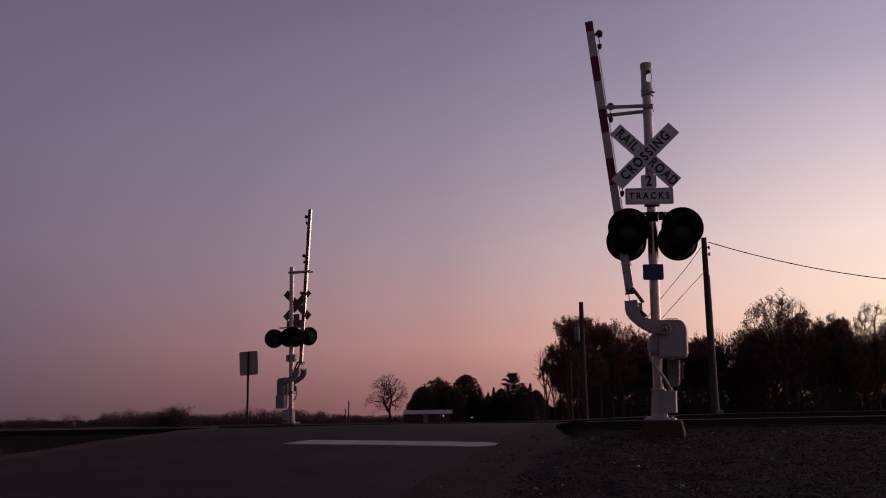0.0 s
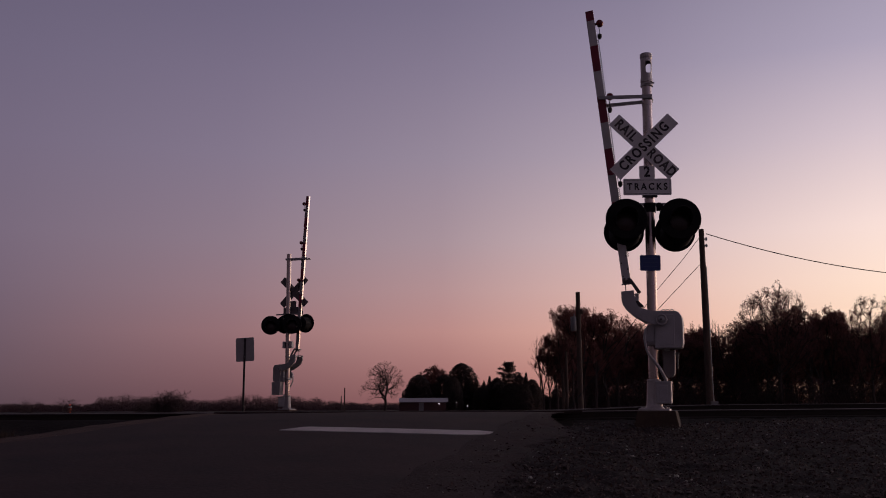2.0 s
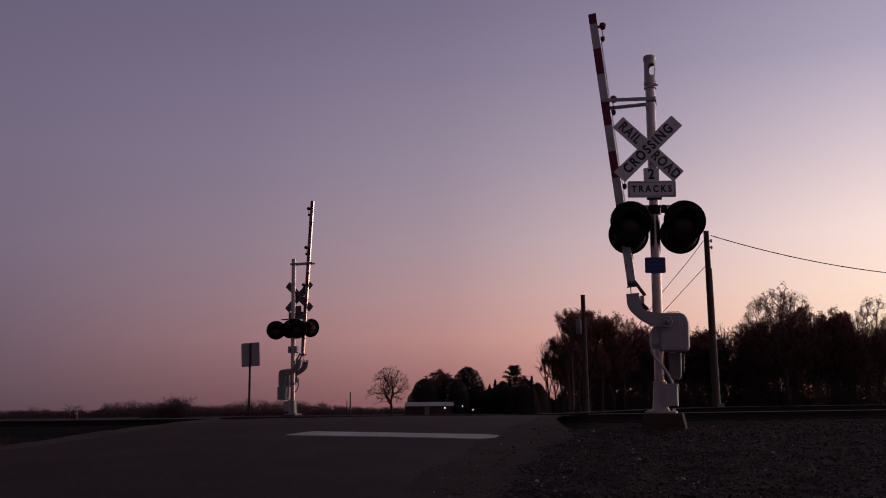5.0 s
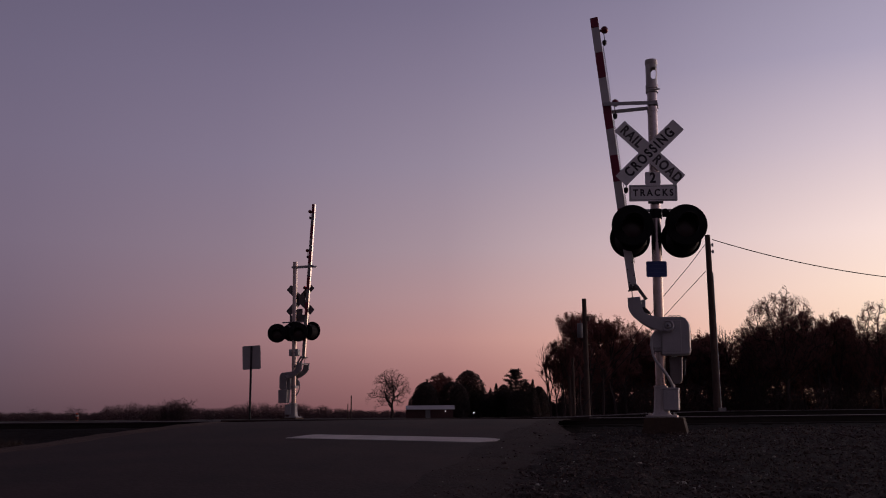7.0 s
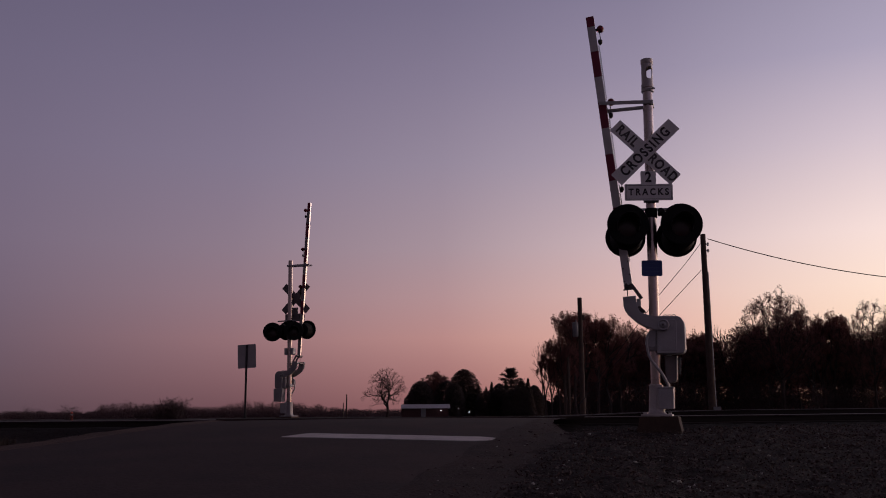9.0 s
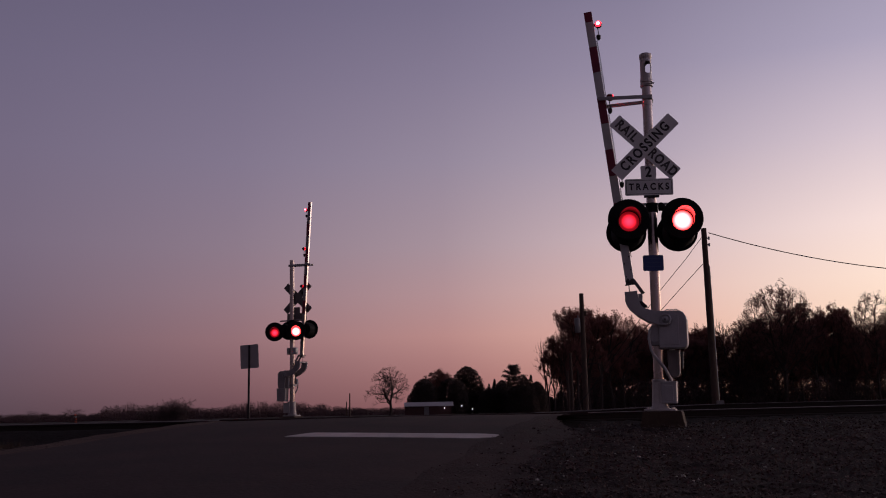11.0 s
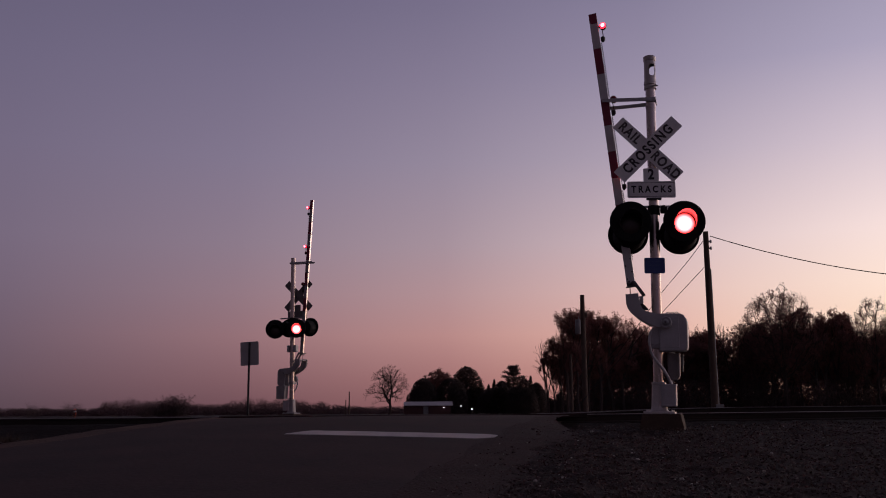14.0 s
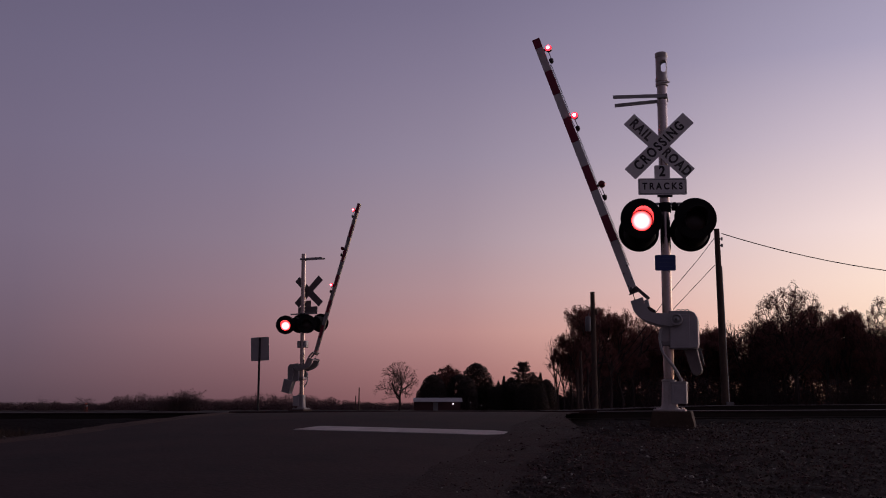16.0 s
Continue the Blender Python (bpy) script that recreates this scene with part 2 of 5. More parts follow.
# ---- mesh helpers ----
def mesh_of(name, verts, faces, material, smooth=False):
    me = bpy.data.meshes.new(name)
    me.from_pydata([tuple(v) for v in verts], [], faces)
    me.materials.append(material)
    if smooth:
        me.polygons.foreach_set("use_smooth", [True] * len(me.polygons))
    me.update()
    return me


def part(name, bm, material, parent=None, label="", at=None, smooth=False):
    """Links a bmesh as one mesh object under a thing or a part."""
    me = bpy.data.meshes.new(name)
    bmesh.ops.recalc_face_normals(bm, faces=bm.faces[:])
    bm.to_mesh(me)
    bm.free()
    for m in material if isinstance(material, (list, tuple)) else [material]:
        me.materials.append(m)
    if smooth:
        me.polygons.foreach_set("use_smooth", [abs(p.normal.z) < 2 for p in me.polygons])
        me.set_sharp_from_angle(angle=radians(40))
    ob = new(name, me)
    if parent:
        ob.parent = parent
    if at is not None:
        ob.matrix_basis = at
    if label:
        tagged(ob, label)
    return ob


def add_box(bm, x0, x1, y0, y1, z0, z1, bevel=0.0, seg=2):
    r = bmesh.ops.create_cube(bm, size=1, matrix=Matrix.LocRotScale(((x0 + x1) / 2, (y0 + y1) / 2, (z0 + z1) / 2), None, (x1 - x0, y1 - y0, z1 - z0)))
    if bevel:
        es = list({e for v in r["verts"] for e in v.link_edges})
        bmesh.ops.bevel(bm, geom=es, offset=bevel, segments=seg, affect="EDGES", profile=0.5)
    return bm


def add_tube(bm, pts, radii, n=12, caps=True):
    """A tube along points, with one radius or one each."""
    pts = [Vector(p) for p in pts]
    if not isinstance(radii, (list, tuple)):
        radii = [radii] * len(pts)
    rings = []
    for i, p in enumerate(pts):
        d = (pts[min(i + 1, len(pts) - 1)] - pts[max(i - 1, 0)]).normalized()
        ref = Vector((0, 1, 0)) if abs(d.y) < 0.9 else Vector((1, 0, 0))
        a = d.cross(ref).normalized()
        b = d.cross(a)
        rings.append([bm.verts.new(p + radii[i] * (math.cos(k * math.tau / n) * a + math.sin(k * math.tau / n) * b)) for k in range(n)])
    for r, s in zip(rings, rings[1:]):
        for k in range(n):
            bm.faces.new((r[k], r[(k + 1) % n], s[(k + 1) % n], s[k]))
    if caps:
        bm.faces.new(rings[0])
    if caps is True:
        bm.faces.new(rings[-1][::-1])
    return bm


def add_prism(bm, outline, y0, y1, bevel=0.0):
    """An outline in x and z, extruded from y0 to y1."""
    a = [bm.verts.new((x, y0, z)) for x, z in outline]
    b = [bm.verts.new((x, y1, z)) for x, z in outline]
    n = len(a)
    fs = [bm.faces.new(a), bm.faces.new(b[::-1])]
    for k in range(n):
        bm.faces.new((a[k], b[k], b[(k + 1) % n], a[(k + 1) % n]))
    if bevel:
        es = list({e for f in fs for e in f.edges})
        bmesh.ops.bevel(bm, geom=es, offset=bevel, segments=2, affect="EDGES", profile=0.5)
    return bm


def BM():
    return bmesh.new()


def lettering(text, size, parent, at, material=None, name="lettering", spacing=1.0):
    """Raised letters in Blender's own font, centred, facing -y."""
    cu = bpy.data.curves.new("letters", "FONT")
    cu.body, cu.size, cu.extrude, cu.align_x, cu.align_y, cu.space_character = text, size, 0.001, "CENTER", "CENTER", spacing
    cu.offset = size * 0.034
    tmp = bpy.data.objects.new("letters", cu)
    me = bpy.data.meshes.new_from_object(tmp)
    bpy.data.objects.remove(tmp)
    bpy.data.curves.remove(cu)
    me.materials.clear()
    me.materials.append(material or LETTER)
    ob = new(name, me)
    ob.parent = parent
    ob.matrix_basis = at
    return ob


# ---- the lie of the land ----
MID = Vector((-0.9, 22.5, 0))                      # middle of the crossing
T_A, R_A = radians(10), radians(12)
TDIR = Vector((math.cos(T_A), math.sin(T_A), 0))    # along the tracks
TNOR = Vector((-math.sin(T_A), math.cos(T_A), 0))   # across the tracks
RDIR = Vector((math.sin(R_A), math.cos(R_A), 0))    # along the road
RLAT = Vector((math.cos(R_A), -math.sin(R_A), 0))   # across the road
ROAD0 = Vector((-2.1, 13.0, 0))                     # a point on the road's middle
RAIL_Z = 1.04


def smooth(a, b, x):
    t = min(1, max(0, (x - a) / (b - a)))
    return t * t * (3 - 2 * t)


def soft_min(a, b, k=0.12):
    h = min(1, max(0, 0.5 + 0.5 * (b - a) / k))
    return b * (1 - h) + a * h - k * h * (1 - h)


def across(x, y):
    return (Vector((x, y, 0)) - MID).dot(TNOR)


def road_z(x, y):
    q = across(x, y)
    if q < 0:
        return max(-0.6, soft_min(0.06 * y, 1.025))
    return max(0.42, soft_min(1.025, 1.025 - 0.03 * (q - 8)))


def road_uv(x, y):
    d = Vector((x, y, 0)) - ROAD0
    return d.dot(RDIR), d.dot(RLAT)


def land_z(x, y):
    q = across(x, y)
    if q < 0:
        z = max(-0.7, soft_min(0.06 * y - 0.02, 0.86)) - 0.36 * smooth(-8.75, -7.5, q)
    else:
        z = 0.53 + 0.25 * smooth(6, 8, q) - 0.34 * smooth(9, 40, q)
    near = 1 - smooth(20, 70, math.hypot(x, y))
    z += near * (0.05 * noise.noise((x * 0.5, y * 0.5, 0)) + 0.025 * noise.noise((x * 2.1, y * 2.1, 3)))
    z -= 0.22 * smooth(7, 14, -q) * smooth(4.0, 9, -road_uv(x, y)[1])
    s, v = road_uv(x, y)
    w = 1 - smooth(3.0, 4.6 - 1.15 * smooth(-9.5, -7.5, q), abs(v))
    return z * (1 - w) + (min(z, road_z(x, y) - 0.07)) * w


def steps(fine_lo, fine_hi, d, far):
    a = [fine_lo + d * i for i in range(int((fine_hi - fine_lo) / d) + 1)]
    lo, hi, g = a[0], a[-1], d
    while hi < far:
        g *= 1.35
        hi, lo = hi + g, lo - g
        a = [lo] + a + [hi]
    return a


def build_land():
    xs, ys = steps(-14, 16, 0.4, 3800), steps(2, 30, 0.4, 3800)
    verts = [(x, y, land_z(x, y)) for y in ys for x in xs]
    w = len(xs)
    faces = [(j * w + i, j * w + i + 1, (j + 1) * w + i + 1, (j + 1) * w + i) for j in range(len(ys) - 1) for i in range(w - 1)]
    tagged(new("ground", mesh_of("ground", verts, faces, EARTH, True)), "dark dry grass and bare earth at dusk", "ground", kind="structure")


def strip(name, material, ss, lateral, z_of, lift, label, category):
    """A sheet along the road; lateral(s) gives its cross stations."""
    verts, faces, w = [], [], None
    for s in ss:
        vs = lateral(s)
        w = len(vs)
        for v in vs:
            p = ROAD0 + RDIR * s + RLAT * v
            verts.append((p.x, p.y, z_of(p.x, p.y) + lift(v, p)))
    for j in range(len(ss) - 1):
        for i in range(w - 1):
            faces.append((j * w + i, j * w + i + 1, (j + 1) * w + i + 1, (j + 1) * w + i))
    return tagged(new(name, mesh_of(name, verts, faces, material, True)), label, category, kind="structure")


def edge_right(s):
    return 2.78 + 0.06 * math.sin(s * 2.3) + 0.05 * noise.noise((s * 1.7, 0, 9)) + 0.12 * smooth(1.5, 5.0, s) * (1 - smooth(14, 20, s))


def edge_left(s):
    return -2.95 - 0.05 * math.sin(s * 1.9) + 0.05 * noise.noise((s * 1.5, 4, 2)) - 0.5 * smooth(1.5, -9, s) - 0.35 * smooth(3, 6, s) * (1 - smooth(14, 20, s))


def build_road():
    ss = [-46 + 2 * i for i in range(17)] + [-12 + 0.35 * i for i in range(104)] + [25 + 4 * i for i in range(40)]

    def lateral(s):
        a, b = edge_left(s), edge_right(s)
        return [a, a + 0.02] + [a + (b - a) * k / 12 for k in range(1, 12)] + [b - 0.02, b]

    strip("road", ASPHALT, ss, lateral, road_z, lambda v, p: 0.02 - 0.004 * abs(v) ** 1.3, "dark worn asphalt country road over the crossing", "road")
    sh = [-46 + 2 * i for i in range(17)] + [-12 + 0.3 * i for i in range(62)]

    def right(s):
        b = edge_right(s)
        w = 1.4 - 1.1 * smooth(0.5, 4, s)
        return [b - 0.12 - 0.1 * abs(noise.noise((s * 3, 1, 1))), b, b + 0.2 * w, b + 0.4 * w, b + 0.7 * w, b + w]

    def right_lift(v, p):
        s = road_uv(p.x, p.y)[0]
        d = v - edge_right(s)
        return 0.012 * smooth(-0.2, 0.0, d) - 0.06 * smooth(-0.1, 1.3, d) + 0.03 * noise.noise((p.x * 2.5, p.y * 2.5, 5)) * smooth(0, 0.3, d)

    strip("gravel_shoulder", SHOULDER, sh, right, road_z, right_lift, "brown gravel shoulder beside the asphalt", "shoulder")

    def left(s):
        a = edge_left(s)
        e = 0.14 + 0.1 * abs(noise.noise((s * 3, 5, 1)))
        return [a - 0.7, a - 0.45, a - 0.2, a, a + e * 0.5, a + e]

    def left_lift(v, p):
        s = road_uv(p.x, p.y)[0]
        d = edge_left(s) - v
        return 0.014 * smooth(-0.2, 0.02, d) - 0.12 * smooth(0.15, 1.2, d) + 0.025 * noise.noise((p.x * 2.5, p.y * 2.5, 8)) * smooth(0, 0.3, d)

    strip("dusty_shoulder", LEFT_EDGE, sh, left, road_z, left_lift, "narrow dusty brown shoulder beside the asphalt", "shoulder")
    # the stop line, thick worn paint
    bm = BM()
    n = 40
    rows = []
    for i in range(n + 1):
        v = -0.18 + 2.92 * i / n
        near, far = -0.06 + 0.01 * noise.noise((v * 4, 0, 1)), 0.60 + 0.01 * noise.noise((v * 4, 3, 1))
        if i == 0:
            near, far = -0.06, 0.02
        if i == 1:
            far = 0.3
        if i == 2:
            far = 0.55
        if i > n - 3:
            near, far = near + 0.06 * (i - n + 3), far - 0.05 * (i - n + 3)
        col = []
        for s in (near, far):
            p = ROAD0 + RDIR * (s + 0.30 - 0.05 * v) + RLAT * v
            col.append(bm.verts.new((p.x, p.y, road_z(p.x, p.y) + 0.02 - 0.004 * abs(v) ** 1.3 + 0.006)))
        rows.append(col)
    for a, b in zip(rows, rows[1:]):
        bm.faces.new((a[0], b[0], b[1], a[1]))
    geo = bmesh.ops.extrude_face_region(bm, geom=bm.faces[:])
    bmesh.ops.translate(bm, vec=(0, 0, -0.012), verts=[g for g in geo["geom"] if isinstance(g, bmesh.types.BMVert)])
    tagged(part("stop_line", bm, PAINT), "worn white stop line painted on asphalt", "road marking", kind="structure")


def along(t, q, z):
    p = MID + TDIR * t + TNOR * q
    return Vector((p.x, p.y, z))


def rail_z(t, track):
    """Rail tops: the tracks rise a little to the east, the far one lies higher there."""
    if t > 60:
        t = 60
    return RAIL_Z + 0.0035 * max(0, t - 3) + (0.12 * smooth(3, 9, t) if track > 0 else 0)


def build_tracks():
    # ballast bed
    prof = [(-7.6, 0.34), (-6.4, 0.48), (-5.2, 0.60), (-4.3, 0.69), (-3.9, 0.79), (-3.5, 0.86), (-2.0, 0.865), (2.0, 0.865), (3.4, 0.86), (4.2, 0.76), (5.2, 0.66), (6.4, 0.46)]
    ts = [-900, -500, -260, -140, -80] + [-50 + 0.8 * i for i in range(126)] + [80, 140, 260, 500, 900]
    fine = []
    for (q0, z0), (q1, z1) in zip(prof, prof[1:]):
        fine += [(q0 + (q1 - q0) * k / 4, z0 + (z1 - z0) * k / 4) for k in range(4)]
    fine.append(prof[-1])
    verts, faces = [], []
    for t in ts:
        for q, z in fine:
            z += 0.06 * (1 - smooth(-3, 3, t)) * smooth(-6, -3.8, q) * (1 - smooth(-3.3, -2.4, q))
            z += (0.0035 * max(0, t - 3) + 0.12 * smooth(3, 9, t) * smooth(-1, 1, q)) * (1 - smooth(60, 140, t))
            p = along(t, q + 0.05 * noise.noise((t * 1.3, q, 1)), z + 0.03 * noise.noise((t * 1.7, q * 1.7, 0)))
            verts.append(p)
    w = len(fine)
    for j in range(len(ts) - 1):
        for i in range(w - 1):
            faces.append((j * w + i, j * w + i + 1, (j + 1) * w + i + 1, (j + 1) * w + i))
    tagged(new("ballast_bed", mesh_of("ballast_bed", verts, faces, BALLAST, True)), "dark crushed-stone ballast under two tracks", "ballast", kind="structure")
    # rails
    foot = [(-0.07, 0), (0.07, 0), (0.07, 0.012), (0.012, 0.03), (0.01, 0.12), (0.036, 0.132), (0.036, 0.16), (0.026, 0.168), (-0.026, 0.168), (-0.036, 0.16), (-0.036, 0.132), (-0.01, 0.12), (-0.012, 0.03), (-0.07, 0.012)]
    for track in (-2.2, 2.2):
        for side in (-0.7525, 0.7525):
            bm = BM()
            ends = []
            for t in (-900, -60, 3, 4, 5, 6, 7, 8, 9, 60, 900):
                ends.append([bm.verts.new(along(t, track + side + a, rail_z(t, track) - 0.168 + b)) for a, b in foot])
            k = len(foot)
            for e0, e1 in zip(ends, ends[1:]):
                for i in range(k):
                    bm.faces.new((e0[i], e0[(i + 1) % k], e1[(i + 1) % k], e1[i]))
            bm.faces.new(ends[0])
            bm.faces.new(ends[-1][::-1])
            for i, f in enumerate(bm.faces):
                f.material_index = 1 if i < k * (len(ends) - 1) and i % k in (6, 7, 8) else 0
            tagged(part("rail", bm, [RAILSIDE, RAILTOP]), "rusty steel rail with a polished top on ties", "rail", "rails of the two tracks")
    # ties
    bm = BM()
    add_box(bm, -0.115, 0.115, -1.3, 1.3, -0.16, 0, 0.012, 1)
    tie = tagged(part("railway_tie", bm, TIE), "dark creosoted timber tie bedded in ballast", "railway tie", "ties under the tracks")
    tie.matrix_basis = Matrix.Translation(along(-21.0, -2.2, RAIL_Z - 0.17)) @ pose(0, 0, 0, 0, 0, 10)
    for track in (-2.2, 2.2):
        for i in range(80):
            t = -21 + 0.53 * i
            if (i == 0 and track < 0) or abs(t + 0.45) < 3.8:
                continue
            copy_thing(tie, Matrix.Translation(along(t, track, rail_z(t, track) - 0.17)) @ pose(0, 0, 0, 0, 0, 10 + random.uniform(-1, 1)))
    # crossing panels between and beside the rails
    deck = tagged(new("crossing_deck"), "dark rubber crossing panels laid between the rails", "crossing deck", kind="structure")
    data = {}
    for track in (-2.2, 2.2):
        for lo, hi in ((-0.66, 0.66), (-1.45, -0.80), (0.80, 1.45)):
            for i in range(4):
                key = round(hi - lo, 2)
                if key not in data:
                    b = BM()
                    add_box(b, -0.9, 0.9, -key / 2, key / 2, -0.08, 0, 0.012, 1)
                    ob = part("panel", b, PANEL, deck)
                    data[key] = ob.data
                else:
                    ob = new("panel", data[key])
                    ob.parent = deck
                ob.matrix_basis = Matrix.Translation(along(-0.45 + 1.82 * (i - 1.5), track + (lo + hi) / 2, RAIL_Z + 0.014)) @ pose(0, 0, 0, 0, 0, 10)


def build_verge():
    """Rough gravel and leaf litter beside the road, a fine uneven sheet."""
    verts, faces = [], []
    ss = [-11.5 + 0.065 * i for i in range(240)]
    n = 150
    for s in ss:
        b = edge_right(s) + 0.10 + 0.5 * (1 - smooth(0.5, 4, s))
        for i in range(n):
            v = b + 9.6 * (i / (n - 1)) ** 1.15
            p = ROAD0 + RDIR * s + RLAT * v
            x, y = p.x, p.y
            rough = 0.022 * noise.noise((x * 5, y * 5, 2)) + 0.03 * abs(noise.noise((x * 13, y * 13, 4))) + 0.012 * noise.noise((x * 31, y * 31, 6))
            verts.append((x, y, land_z(x, y) + 0.02 + rough * smooth(0, 3, i) - 0.08 * (i == n - 1 or s < -11.45 or s > 4.0)))
    faces = [(j * n + i, j * n + i + 1, (j + 1) * n + i + 1, (j + 1) * n + i) for j in range(len(ss) - 1) for i in range(n - 1)]
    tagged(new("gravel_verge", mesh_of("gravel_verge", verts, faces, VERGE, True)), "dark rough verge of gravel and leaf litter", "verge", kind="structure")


build_land()
build_verge()
build_road()
build_tracks()


# ---- crossing signals ----
LENS_DROP = -0.032
DRUM = 0.160


def lamp_head(parent, swung, x, y, z, facing, aim=0):
    """One flashing light: housing, round background, hood and an added lens drum whose turning stands in for switching.
    facing: -1 to the road's own traffic.
    """
    bm = BM()
    add_tube(bm, [(0, -facing * 0.365, LENS_DROP), (0, -facing * 0.35, LENS_DROP), (0, -facing * 0.16, LENS_DROP), (0, facing * 0.006, LENS_DROP)], [0.14, 0.205, 0.246, 0.235], 32, "back")
    add_tube(bm, [(0, -facing * 0.24, 0.02), (-math.copysign(0.02, x), -facing * 0.30, 0.22)], 0.03, 10)
    head = part("flashing_light", bm, BLACK, parent, "black flashing light with a round background", swung @ pose(x, y, z, 0, 0, aim), True)
    # background with a round opening
    bm = BM()
    n = 40
    ring = []
    for r, yy, dz in ((0.150, facing * 0.0, LENS_DROP), (0.150, facing * 0.014, LENS_DROP), (0.300, facing * 0.014, 0), (0.308, facing * 0.004, 0), (0.300, -facing * 0.004, 0)):
        ring.append([bm.verts.new((r * math.cos(k * math.tau / n), yy, dz + r * math.sin(k * math.tau / n))) for k in range(n)])
    for a, b in zip(ring, ring[1:] + ring[:1]):
        for k in range(n):
            bm.faces.new((a[k], a[(k + 1) % n], b[(k + 1) % n], b[k]))
    part("background_disc", bm, BLACK, head)
    # hood: a long cowl over the upper two thirds
    bm = BM()
    rows = []
    for k in range(25):
        a = radians(-25 + 230 * k / 24)
        reach = 0.10 + 0.22 * max(0, math.sin(a)) ** 0.7 if math.sin(a) > 0 else 0.10
        rows.append([[bm.verts.new((r * math.cos(a), facing * d, LENS_DROP + r * math.sin(a))) for d in (0.005, reach)] for r in (0.166, 0.160)])
    for p, q in zip(rows, rows[1:]):
        bm.faces.new((p[0][0], p[0][1], q[0][1], q[0][0]))
        bm.faces.new((p[1][0], q[1][0], q[1][1], p[1][1]))
        bm.faces.new((p[0][1], p[1][1], q[1][1], q[0][1]))
    for p in (rows[0], rows[-1]):
        bm.faces.new((p[0][0], p[0][1], p[1][1], p[1][0]))
    part("hood", bm, HOOD, head, smooth=True)
    # lens: an added drum of four shallow domes, burning, half lit, fading and dark; its turn replaces switching
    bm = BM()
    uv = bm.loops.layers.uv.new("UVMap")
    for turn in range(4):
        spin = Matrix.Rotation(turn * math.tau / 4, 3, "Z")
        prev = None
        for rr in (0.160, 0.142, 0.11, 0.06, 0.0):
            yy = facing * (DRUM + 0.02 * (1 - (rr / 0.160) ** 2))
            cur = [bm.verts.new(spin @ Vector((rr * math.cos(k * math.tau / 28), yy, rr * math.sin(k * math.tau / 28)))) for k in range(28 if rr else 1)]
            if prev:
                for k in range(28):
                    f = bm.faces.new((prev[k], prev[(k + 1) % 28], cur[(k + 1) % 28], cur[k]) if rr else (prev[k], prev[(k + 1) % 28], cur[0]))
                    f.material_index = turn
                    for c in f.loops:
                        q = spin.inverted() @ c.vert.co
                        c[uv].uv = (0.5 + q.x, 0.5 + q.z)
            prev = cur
    lens = part("lens", bm, [LENS_ON, LENS_HALF, LENS_DIM, LENS_OFF], head, "red lens faces on an added drum, turned to switch the light", smooth=True)
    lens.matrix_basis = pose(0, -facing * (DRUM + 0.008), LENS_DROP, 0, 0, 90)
    return lens


def gate_lamp(parent, x, y, z, face):
    """A small red lamp on the gate arm, with a burning side and a plain side; turning it stands in for switching."""
    bm = BM()
    n = 14
    prof = [(0.0, -0.062), (0.030, -0.055), (0.052, -0.03), (0.056, 0.0), (0.052, 0.03), (0.030, 0.055), (0.0, 0.062)]
    rings = []
    for r, yy in prof:
        rings.append([bm.verts.new((r * math.cos(k * math.tau / n), yy, r * math.sin(k * math.tau / n))) for k in range(n)] if r else [bm.verts.new((0, yy, 0))])
    for j, (a, b) in enumerate(zip(rings, rings[1:])):
        for k in range(n):
            if len(a) == 1:
                f = bm.faces.new((a[0], b[(k + 1) % n], b[k]))
            elif len(b) == 1:
                f = bm.faces.new((a[k], a[(k + 1) % n], b[0]))
            else:
                f = bm.faces.new((a[k], a[(k + 1) % n], b[(k + 1) % n], b[k]))
            out = f.calc_center_median().y * face
            f.material_index = 0 if out > 0.048 else 2 if out > 0.015 else 1
    return part("gate_lamp", bm, [LAMP_ON, RED_PLASTIC, LAMP_RIM], parent, "small red gate lamp", pose(x, y, z, 0, 0, 180), True)


